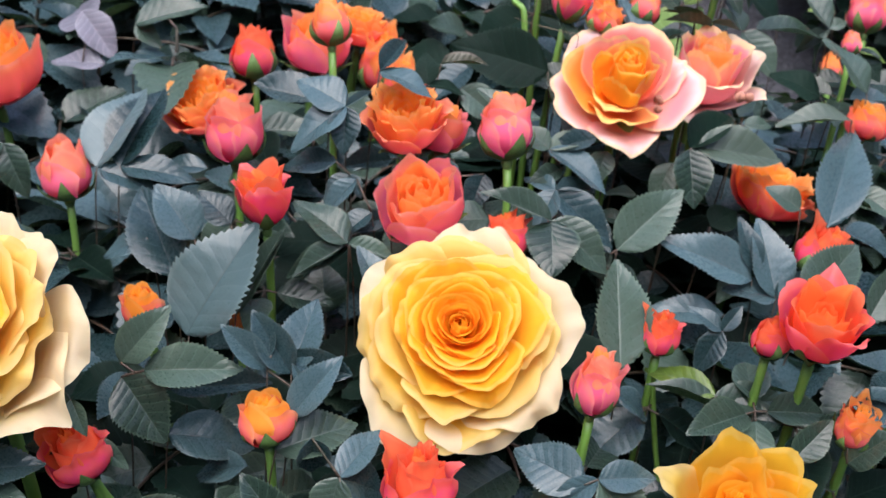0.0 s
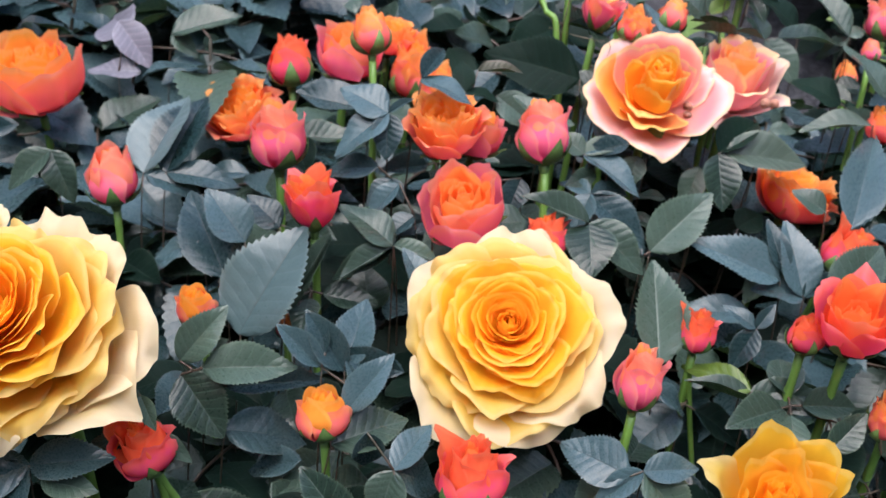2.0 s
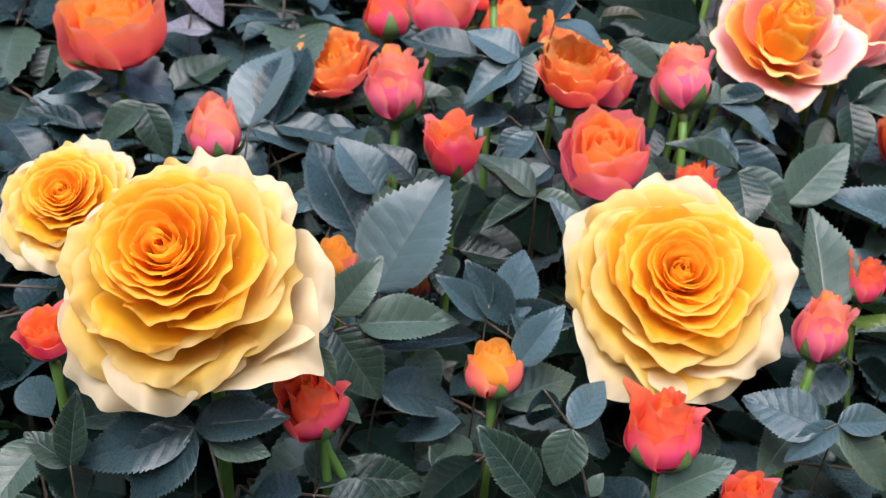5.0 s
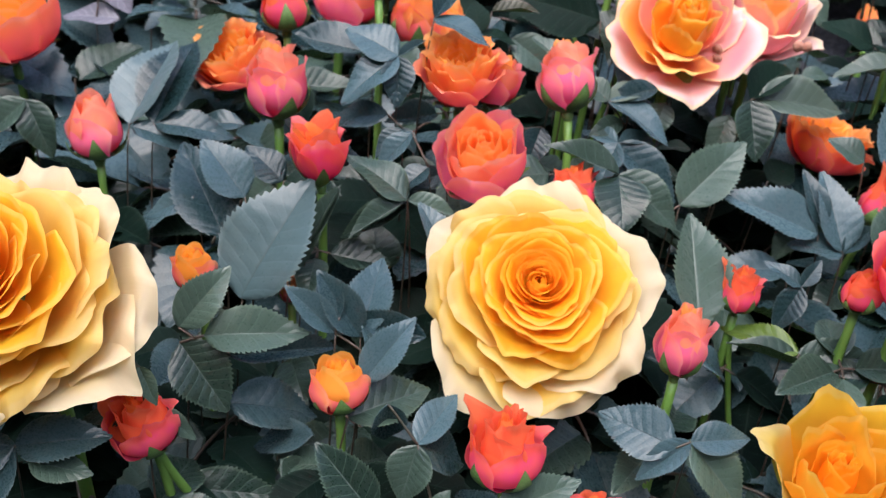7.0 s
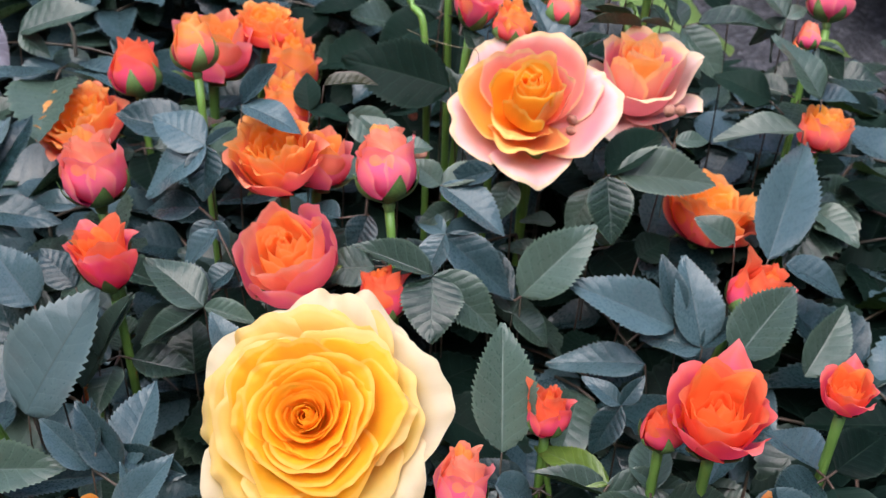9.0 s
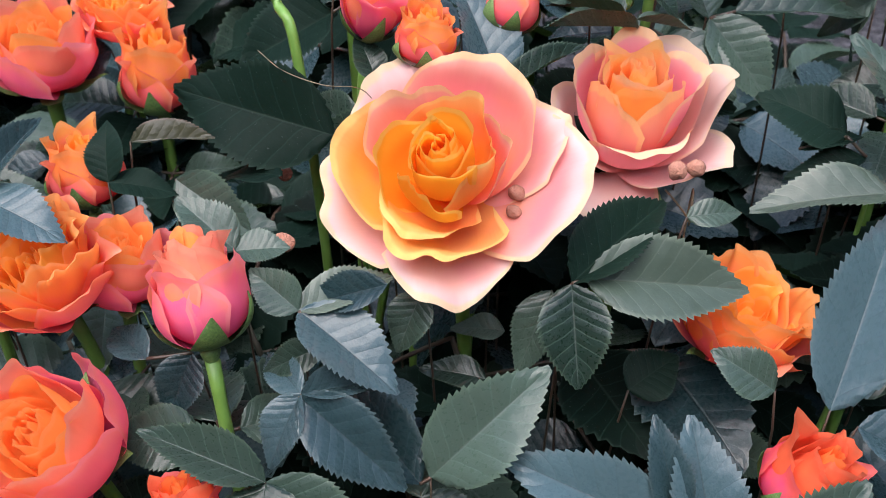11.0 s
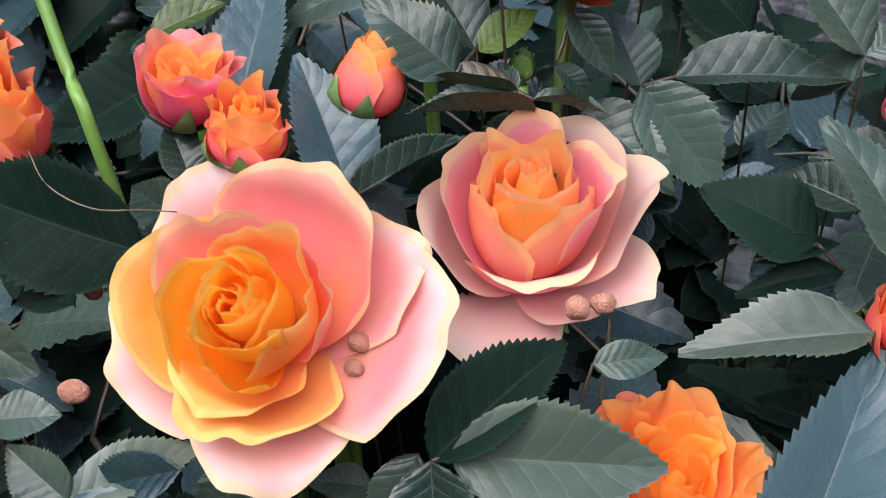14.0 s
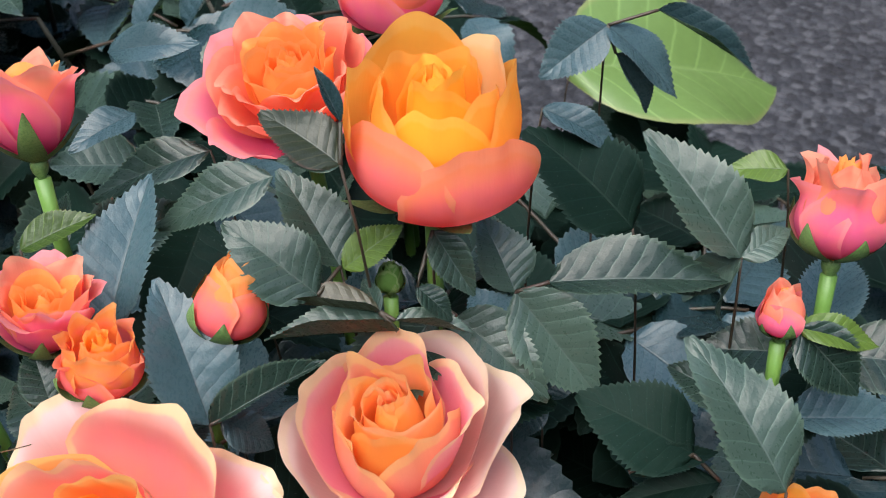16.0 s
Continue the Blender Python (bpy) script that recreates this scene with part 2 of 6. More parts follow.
PETAL = {
    # variety: pigments from the heart outwards, the last for the outermost petals
    "yellow": [
        petal_material("yellow_heart_petal", (0.930, 0.432, 0.008), (0.930, 0.479, 0.014), (0.920, 0.583, 0.067), (0.930, 0.432, 0.008), 0.95, 0.68, glow=(1.000, 0.620, 0.048)),
        petal_material("yellow_middle_petal", (0.920, 0.442, 0.008), (0.910, 0.508, 0.028), (0.880, 0.620, 0.142), (0.910, 0.479, 0.019), 0.95, 0.62, glow=(1.000, 0.658, 0.076)),
        petal_material("yellow_outer_petal", (0.82, 0.43, 0.010), (0.80, 0.52, 0.06), (0.78, 0.63, 0.28), (0.80, 0.53, 0.09), 0.95, 0.57, (0.74, 0.58, 0.20), flush=(0.75, 0.55, 0.17), glow=(1.0, 0.70, 0.13)),
        petal_material("cream_outer_petal", (0.80, 0.48, 0.03), (0.77, 0.59, 0.18), (0.74, 0.66, 0.45), (0.75, 0.61, 0.34), 0.95, 0.52, (0.74, 0.65, 0.47), flush=(0.72, 0.66, 0.56), glow=(0.95, 0.78, 0.42)),
    ],
    "pink": [
        petal_material("apricot_heart_petal", (0.97, 0.42, 0.02), (0.97, 0.48, 0.03), (0.95, 0.66, 0.14), (0.97, 0.44, 0.03), 0.94, 0.6),
        petal_material("apricot_middle_petal", (0.96, 0.36, 0.02), (0.95, 0.44, 0.06), (0.93, 0.72, 0.24), (0.95, 0.42, 0.10), 0.95, 0.48, (0.94, 0.52, 0.16), flush=(0.94, 0.34, 0.16)),
        petal_material("blush_petal", (0.921, 0.316, 0.029), (0.902, 0.279, 0.194), (0.873, 0.651, 0.330), (0.883, 0.353, 0.272), 0.95, 0.42, (0.873, 0.446, 0.369), flush=(0.892, 0.242, 0.272)),
        petal_material("pale_blush_petal", (0.902, 0.328, 0.047), (0.864, 0.419, 0.335), (0.836, 0.646, 0.353), (0.817, 0.510, 0.484), 0.96, 0.4, (0.817, 0.610, 0.586), flush=(0.864, 0.309, 0.372)),
    ],
    "blush": [
        petal_material("peach_heart_petal", (0.97, 0.42, 0.06), (0.97, 0.52, 0.10), (0.95, 0.68, 0.20), (0.97, 0.48, 0.10), 0.94, 0.6, glow=(1.0, 0.52, 0.40)),
        petal_material("rose_middle_petal", (0.93, 0.20, 0.24), (0.94, 0.32, 0.28), (0.93, 0.70, 0.26), (0.94, 0.40, 0.24), 0.92, 0.45, (0.94, 0.44, 0.26), flush=(0.94, 0.42, 0.18), glow=(1.0, 0.52, 0.40)),
        petal_material("rose_petal", (0.90, 0.16, 0.30), (0.91, 0.26, 0.38), (0.90, 0.74, 0.36), (0.90, 0.38, 0.44), 0.92, 0.4, (0.90, 0.44, 0.46), flush=(0.91, 0.22, 0.38), glow=(1.0, 0.52, 0.40)),
        petal_material("ivory_pink_petal", (0.855, 0.316, 0.266), (0.760, 0.465, 0.418), (0.779, 0.651, 0.437), (0.741, 0.558, 0.513), 0.94, 0.4, (0.741, 0.595, 0.532), flush=(0.836, 0.465, 0.475), glow=(0.950, 0.484, 0.380)),
    ],
    "coral": [
        petal_material("orange_heart_petal", (0.98, 0.361, 0.090), (0.98, 0.430, 0.108), (0.975, 0.473, 0.153), (0.98, 0.413, 0.090), 0.95, through_part=0.5),
        petal_material("coral_middle_petal", (0.950, 0.241, 0.214), (0.960, 0.343, 0.224), (0.960, 0.413, 0.273), (0.960, 0.316, 0.235), 0.95, flush=(0.950, 0.408, 0.171)),
        petal_material("coral_outer_petal", (0.880, 0.091, 0.342), (0.940, 0.235, 0.332), (0.945, 0.334, 0.359), (0.940, 0.271, 0.299), 0.95, pale=(0.950, 0.326, 0.278), flush=(0.910, 0.163, 0.385)),
    ],
    "orange": [
        petal_material("amber_heart_petal", (0.990, 0.437, 0.045), (0.990, 0.495, 0.077), (0.980, 0.542, 0.161), (0.990, 0.418, 0.061), 0.95, through_part=0.6),
        petal_material("orange_middle_petal", (0.980, 0.316, 0.077), (0.980, 0.394, 0.092), (0.975, 0.463, 0.168), (0.980, 0.355, 0.092), 0.95, 0.5, flush=(0.960, 0.276, 0.214)),
        petal_material("orange_outer_petal", (0.920, 0.129, 0.234), (0.960, 0.250, 0.187), (0.960, 0.357, 0.234), (0.950, 0.231, 0.210), 0.95, pale=(0.970, 0.324, 0.141), flush=(0.940, 0.195, 0.270)),
    ],
    "amber": [
        petal_material("gold_heart_petal", (0.98, 0.432, 0.017), (0.98, 0.504, 0.043), (0.970, 0.549, 0.089), (0.98, 0.450, 0.025), through_part=0.5),
        petal_material("gold_middle_petal", (0.950, 0.297, 0.068), (0.970, 0.455, 0.060), (0.960, 0.525, 0.115), (0.960, 0.416, 0.068)),
        petal_material("rosy_gold_outer_petal", (0.880, 0.086, 0.255), (0.940, 0.238, 0.212), (0.945, 0.400, 0.233), (0.940, 0.281, 0.187), pale=(0.950, 0.389, 0.145), flush=(0.920, 0.216, 0.255)),
        petal_material("cream_gold_petal", (0.95, 0.360, 0.085), (0.90, 0.540, 0.221), (0.880, 0.603, 0.323), (0.88, 0.576, 0.289), through_part=0.4),
    ],
    "green": [
        petal_material("green_bud_heart", (0.10, 0.20, 0.04), (0.14, 0.26, 0.06), (0.22, 0.32, 0.12), (0.12, 0.22, 0.05)),
        petal_material("green_bud_skin", (0.07, 0.16, 0.03), (0.11, 0.22, 0.05), (0.20, 0.30, 0.12), (0.09, 0.18, 0.04)),
    ],
    "scarlet": [
        petal_material("scarlet_heart_petal", (0.96, 0.221, 0.056), (0.96, 0.279, 0.064), (0.960, 0.320, 0.096), (0.96, 0.295, 0.072), 0.95, through_part=0.5),
        petal_material("scarlet_middle_petal", (0.940, 0.136, 0.088), (0.950, 0.203, 0.088), (0.955, 0.253, 0.124), (0.950, 0.196, 0.096), 0.95, flush=(0.950, 0.271, 0.096)),
        petal_material("scarlet_outer_petal", (0.860, 0.046, 0.280), (0.940, 0.154, 0.190), (0.945, 0.223, 0.225), (0.940, 0.161, 0.190), 0.95, pale=(0.950, 0.207, 0.160), flush=(0.900, 0.092, 0.310)),
    ],
}
LEAF_BLUE = leaf_material("blue_green_leaf", (0.010, 0.026, 0.029), (0.059, 0.105, 0.118), (0.117, 0.155, 0.150), 0.36, crease=(0.020, 0.026, 0.026), vein_tone=0.62)
LEAF_GREEN = leaf_material("mid_green_leaf", (0.012, 0.026, 0.019), (0.058, 0.093, 0.071), (0.126, 0.181, 0.120), 0.37)
# dark leaf: also puts shade into the colour of gaps and inner bush
LEAF_SHADE_DARK = leaf_material("shade_dark_leaf", (0.002, 0.007, 0.005), (0.008, 0.021, 0.015), (0.035, 0.06, 0.045), 0.62, 0.06, crease=(0.02, 0.035, 0.025))
LEAF_OLIVE = leaf_material("olive_leaf", (0.035, 0.065, 0.010), (0.100, 0.160, 0.025), (0.14, 0.18, 0.06), 0.42)
LEAF_RED = leaf_material("bronze_leaf", (0.022, 0.028, 0.014), (0.070, 0.062, 0.034), (0.14, 0.06, 0.05), 0.42)
LEAF_PALE = leaf_material("lilac_grey_leaf", (0.13, 0.13, 0.16), (0.30, 0.28, 0.34), (0.3, 0.3, 0.34), 0.5, crease=(0.3, 0.3, 0.34))
LEAF_LIME = leaf_material("lime_leaf", (0.11, 0.18, 0.045), (0.18, 0.27, 0.085), (0.34, 0.25, 0.13), 0.45, crease=(0.20, 0.28, 0.10))
LEAF_SILVER = leaf_material("grey_green_leaf", (0.050, 0.074, 0.056), (0.125, 0.160, 0.125), (0.20, 0.25, 0.18), 0.40, crease=(0.06, 0.075, 0.05), vein_tone=0.8)
# brighter copy of the blue leaf, with caught light put into its colour
LEAF_BLUE_LIT = leaf_material("lit_blue_green_leaf", (0.052, 0.088, 0.092), (0.120, 0.170, 0.178), (0.18, 0.23, 0.22), 0.38, crease=(0.03, 0.045, 0.045), vein_tone=0.7)
LEAF = {"c": LEAF_BLUE_LIT, "s": LEAF_SILVER, "d": LEAF_SHADE_DARK, "b": LEAF_BLUE, "g": LEAF_GREEN, "o": LEAF_OLIVE, "r": LEAF_RED, "p": LEAF_PALE, "l": LEAF_LIME}
STEM = plain_material("green_stem", (0.09, 0.20, 0.03), (0.16, 0.30, 0.06), 60, 0.45)
CANE = plain_material("brown_green_cane", (0.014, 0.018, 0.010), (0.035, 0.030, 0.018), 60, 0.7)
PETIOLE = plain_material("reddish_petiole", (0.022, 0.026, 0.014), (0.075, 0.04, 0.028), 60, 0.5)
SEPAL = plain_material("green_sepal", (0.06, 0.13, 0.03), (0.15, 0.25, 0.07), 30, 0.5, 0.3, 0.3)


# ---- helpers of the build ----
def mesh_from(name, verts, faces, uvs=None):
    me = bpy.data.meshes.new(name)
    me.from_pydata(verts, [], faces)
    if uvs is not None:
        layer = me.uv_layers.new(name="UVMap")
        for loop in me.loops:
            layer.data[loop.index].uv = uvs[loop.vertex_index]
    me.polygons.foreach_set("use_smooth", [True] * len(me.polygons))
    me.update()
    return me


def piece(name, me, material, parent, matrix=None, label=""):
    """One mesh object under a thing, placed in the thing's own space."""
    if material is not None and not me.materials:
        me.materials.append(material)
    ob = new(name, me)
    ob.parent = parent
    if matrix is not None:
        ob.matrix_basis = matrix
    return tagged(ob, label=label)


def smooth01(x):
    x = min(max(x, 0.0), 1.0)
    return x * x * (3 - 2 * x)


def tube_mesh(name, path, radii, sides=7):
    verts, faces = [], []
    n = len(path)
    for i, p in enumerate(path):
        d = (path[min(i + 1, n - 1)] - path[max(i - 1, 0)]).normalized()
        a = d.orthogonal().normalized()
        b = d.cross(a)
        for k in range(sides):
            w = 2 * math.pi * k / sides
            verts.append(p + (a * math.cos(w) + b * math.sin(w)) * radii[i])
    for i in range(n - 1):
        for k in range(sides):
            k2 = (k + 1) % sides
            faces.append((i * sides + k, i * sides + k2, (i + 1) * sides + k2, (i + 1) * sides + k))
    faces.append(tuple(range(sides))[::-1])
    faces.append(tuple(range((n - 1) * sides, n * sides)))
    return mesh_from(name, verts, faces)


def bend(a, da, b, db, n=10):
    """A smooth curve from a, leaving along da, to b, arriving along db."""
    out = []
    for i in range(n + 1):
        s = i / n
        out.append((2 * s**3 - 3 * s**2 + 1) * a + (s**3 - 2 * s**2 + s) * da + (-2 * s**3 + 3 * s**2) * b + (s**3 - s**2) * db)
    return out


# ---- roses ----
def petal_surface(length, half, th0, th1, curl, r0, z0, tip, ruffle, lean, rng, nu=10, nv=9, blunt=0.26):
    """A cupped petal round the +x side of the axis. th: its lean from upright at the claw and the rim, in degrees."""
    steps = 40
    line, r, z = [], r0, z0
    for i in range(steps + 1):
        s = i / steps
        th = radians(th0 + (th1 - th0) * smooth01(s * 1.15) + curl * smooth01((s - 0.76) / 0.24))
        line.append((r, z, th))
        r += math.sin(th) * length / steps
        z += math.cos(th) * length / steps
        r = max(r, 0.012)
    ph, ph2, ph3 = rng.uniform(0, 6.28), rng.uniform(0, 6.28), rng.uniform(0, 6.28)
    notch = rng.uniform(-0.03, 0.07)
    skew = rng.uniform(-0.07, 0.07)
    ridge = rng.uniform(0.3, 1.0) * tip * 0.35
    verts, uvs = [], []
    for j in range(nv + 1):
        v = (j / nv) ** 0.85
        for i in range(nu + 1):
            u = 2 * i / nu - 1
            au = abs(u)
            top = 1 - blunt * au ** 2.6 + tip * (1 - au) ** 2.0 - notch * math.exp(-((u / 0.22) ** 2)) + skew * u
            top += ruffle * (0.26 * math.sin(4.3 * u + ph) + 0.16 * math.sin(9.1 * u + ph2) + 0.08 * math.sin(16.0 * u + ph3))
            ve = v * top
            q = min(max(ve, 0.0), 1.0) * steps
            k = min(int(q), steps - 1)
            fr = q - k
            r = line[k][0] * (1 - fr) + line[k + 1][0] * fr
            z = line[k][1] * (1 - fr) + line[k + 1][1] * fr
            th = line[k][2]
            over = max(0.0, ve - 1.0) * length
            r += math.sin(th) * over
            z += math.cos(th) * over
            w = half * (0.34 + 0.66 * math.sin(math.pi * (0.06 + 0.56 * min(ve, 1.0))))
            ang = u * min(w / max(r, 1e-3), 1.75)
            wave = ruffle * length * ve * ve * (0.5 * math.sin(2.6 * u + ph2) + 0.36 * math.sin(5.1 * u + ph) + 0.30 * ve**3 * math.sin(9.5 * u + ph3) + 0.14 * ve**5 * math.sin(17.0 * u + ph))
            side = lean * u * ve * length
            # move along the surface normal
            nr, nz = math.cos(th), -math.sin(th)
            edge_roll = 0.30 * length * max(0.0, au - 0.55) ** 2 * ve * smooth01(curl / 30.0)
            crease = ridge * length * (1 - au) ** 2 * ve**3
            off = wave + side + edge_roll + crease
            rr, zz = r + nr * off, z + nz * off
            verts.append((rr * math.cos(ang), rr * math.sin(ang), zz))
            uvs.append(((u + 1) / 2, v))
    faces = []
    for j in range(nv):
        for i in range(nu):
            a = j * (nu + 1) + i
            faces.append((a, a + 1, a + nu + 2, a + nu + 1))
    return verts, faces, uvs


# Rounded and closed forms: the spiral of the heart (how many, radius and height of the first and the last rim);
# then rings of petals outwards: how many, rim radius, rim height, half width, lean at the rim, rim curl, point, pigment
RINGS = {
    "half_open": ((13, 0.03, 1.08, 0.36, 1.12), ((4, 0.48, 1.16, 0.52, -8, 12, 0.05, 0), (5, 0.64, 1.12, 0.60, -10, 16, 0.07, 1), (5, 0.78, 0.96, 0.68, -10, 22, 0.10, 2)), 0.055),
    "ruffled": ((9, 0.05, 0.78, 0.34, 0.86), ((7, 0.46, 0.94, 0.36, -6, 34, 0.03, 0), (7, 0.62, 0.98, 0.42, 0, 34, 0.04, 1), (6, 0.78, 0.92, 0.50, 8, 36, 0.06, 1), (5, 0.92, 0.76, 0.58, 18, 40, 0.08, 2)), 0.09),
    "layered": ((14, 0.03, 0.94, 0.34, 0.94), ((6, 0.46, 0.96, 0.42, -2, 26, 0.04, 0), (7, 0.62, 0.92, 0.48, 6, 32, 0.06, 1), (7, 0.80, 0.80, 0.54, 16, 38, 0.08, 1), (7, 0.96, 0.62, 0.58, 30, 40, 0.10, 2)), 0.06),
    "bud": ((6, 0.03, 1.40, 0.15, 1.36), ((4, 0.26, 1.32, 0.46, -16, 12, 0.10, 1), (4, 0.40, 1.22, 0.56, -20, 26, 0.15, 1), (4, 0.52, 1.04, 0.64, -20, 38, 0.18, 2)), 0.075),
    "tight_bud": ((5, 0.03, 1.28, 0.10, 1.26), ((4, 0.20, 1.26, 0.42, -20, 8, 0.08, 1), (4, 0.34, 1.14, 0.52, -24, 14, 0.10, 1), (3, 0.44, 0.98, 0.62, -26, 20, 0.12, 2)), 0.03),
    "cup_bud": ((8, 0.03, 1.00, 0.30, 1.02), ((4, 0.42, 1.10, 0.46, -4, 20, 0.10, 0), (5, 0.58, 1.12, 0.56, 0, 26, 0.13, 1), (5, 0.72, 1.00, 0.62, 6, 36, 0.19, 2)), 0.05),
}


# Looser roses, petal by petal. First the closed spiral of the heart: how many, then radius and height of the
# first and the last rim; the pigments of the petals round it; then for each of those petals:
# direction in degrees, rim radius, rim height, half width, lean at the rim, rim curl
LOOSE = {}
LOOSE["open_loose"] = ((11, 0.02, 0.86, 0.21, 0.80), "001122111233333", (
    (-125, 0.30, 0.66, 0.36, -12, 6), (164, 0.42, 0.68, 0.40, -4, 14), (-28, 0.32, 0.70, 0.36, -8, 10), (78, 0.44, 0.72, 0.42, 0, 14), (17, 0.46, 0.66, 0.34, 2, 8),
    (111, 0.58, 0.66, 0.48, 12, 20), (-116, 0.54, 0.44, 0.42, 12, 80), (164, 0.80, 0.50, 0.56, 28, 22), (-100, 0.64, 0.32, 0.52, 22, 64), (62, 0.86, 0.56, 0.62, 26, 40),
    (188, 0.98, 0.18, 0.62, 54, 40), (-2, 1.02, 0.30, 0.64, 44, 38), (-84, 0.92, 0.06, 0.56, 62, 36), (120, 0.96, 0.30, 0.56, 44, 36), (37, 1.00, 0.26, 0.48, 52, 30),
), 0.05, 0.085)
LOOSE["goblet"] = ((12, 0.02, 1.20, 0.24, 1.16), "00111222233333", (
    (-90, 0.27, 1.10, 0.38, -12, 8), (60, 0.32, 1.20, 0.42, -10, 10), (140, 0.32, 1.20, 0.42, -10, 10), (-147, 0.38, 1.04, 0.50, -12, 10), (-34, 0.38, 1.04, 0.48, -12, 10),
    (98, 0.42, 1.15, 0.54, -4, 12), (174, 0.54, 1.20, 0.56, -2, 16), (5, 0.56, 1.16, 0.54, 2, 30), (-80, 0.66, 0.70, 0.68, 6, 76), (36, 0.74, 1.06, 0.66, 10, 20),
    (180, 0.74, 0.80, 0.54, 18, 20), (14, 0.90, 0.88, 0.60, 24, 22), (-28, 1.02, 0.48, 0.62, 46, 22), (-111, 1.00, 0.16, 0.54, 70, 16),
), 0.04, 0.05)
LOOSE["cup"] = ((9, 0.04, 1.3, 0.26, 1.28), "01111111322", (
    (-85, 0.5, 1.06, 0.62, -18, 4), (-160, 0.52, 1.22, 0.56, -14, 6), (-15, 0.54, 1.2, 0.58, -14, 6), (65, 0.52, 1.34, 0.58, -10, 8), (130, 0.54, 1.34, 0.56, -10, 8),
    (176, 0.74, 1.3, 0.66, -14, 8), (4, 0.78, 1.28, 0.68, -14, 8), (105, 0.74, 1.42, 0.7, -8, 12), (55, 0.76, 1.42, 0.66, -6, 14), (-126, 0.8, 1, 0.76, -18, 14),
    (-52, 0.84, 0.84, 0.8, -16, 16),
), 0.03, 0.035)
LOOSE["open_cup"] = ((9, 0.04, 1.12, 0.26, 1.10), "01111111121", (
    (-85, 0.46, 0.96, 0.60, -14, 10), (-150, 0.50, 1.02, 0.56, -10, 14), (-15, 0.52, 1.02, 0.58, -10, 14), (50, 0.50, 1.12, 0.58, -8, 16), (125, 0.56, 1.16, 0.60, -6, 20),
    (10, 0.76, 1.10, 0.62, 4, 34), (92, 0.74, 1.24, 0.62, 0, 26), (-60, 0.76, 0.92, 0.66, 4, 40), (-130, 0.80, 0.92, 0.66, 6, 44), (158, 0.94, 1.10, 0.56, 12, 46),
    (40, 0.90, 1.12, 0.56, 10, 40),
), 0.13, 0.05)


def arc(th0, th1, curl):
    """How far out and up a petal of unit length reaches."""
    sn = cs = 0.0
    for i in range(40):
        v = i / 40
        th = radians(th0 + (th1 - th0) * smooth01(v * 1.15) + curl * smooth01((v - 0.76) / 0.24))
        sn += math.sin(th) / 40
        cs += math.cos(th) / 40
    return sn, cs


def solve_petal(rim_r, rim_z, th1, curl, r0, z0):
    """Length and lean at the claw of a petal that rises from r0, z0 to a rim at a given radius and height."""
    lo, hi = -40.0, 115.0
    want = math.atan2(rim_r - r0, rim_z - z0)
    for _ in range(24):
        th0 = (lo + hi) / 2
        sn, cs = arc(th0, th1, curl)
        if math.atan2(sn, cs) < want:
            lo = th0
        else:
            hi = th0
    return math.hypot(rim_r - r0, rim_z - z0) / math.hypot(sn, cs), th0


def full_petal(s, rng, deep):
    """A petal of the full-blown rose: rims rise as a dome, from the heart outwards; deep: how far the outer rims hang."""
    loose = 0.04 + 0.12 * max(0.0, 0.5 - s)
    rim_r = (0.02 + 0.98 * s**0.95) * rng.uniform(1 - loose * 1.4, 1 + loose)
    rim_z = 0.60 + 0.10 * math.sin(math.pi * min(1.0, s * 1.4)) - deep * s**1.8 + rng.uniform(-loose, loose) * 0.5
    th1, curl = 60 * s**0.6 - 26 * (1 - s) ** 6, 36 * min(1.0, 0.3 + 3 * s) + 22 * s
    r0, low = max(0.03, rim_r * 0.40 - 0.06), rim_z - (0.20 + 0.26 * s)
    length, th0 = solve_petal(rim_r, rim_z, th1, curl, r0, low)
    return length, 0.13 + 0.34 * s**0.6 + 0.12 * s**5, th0, th1, curl, r0, low


FULL = {"open_full": (64, 0.46, 0.09, 0.085), "deep_full": (64, 0.62, 0.08, 0.095)}


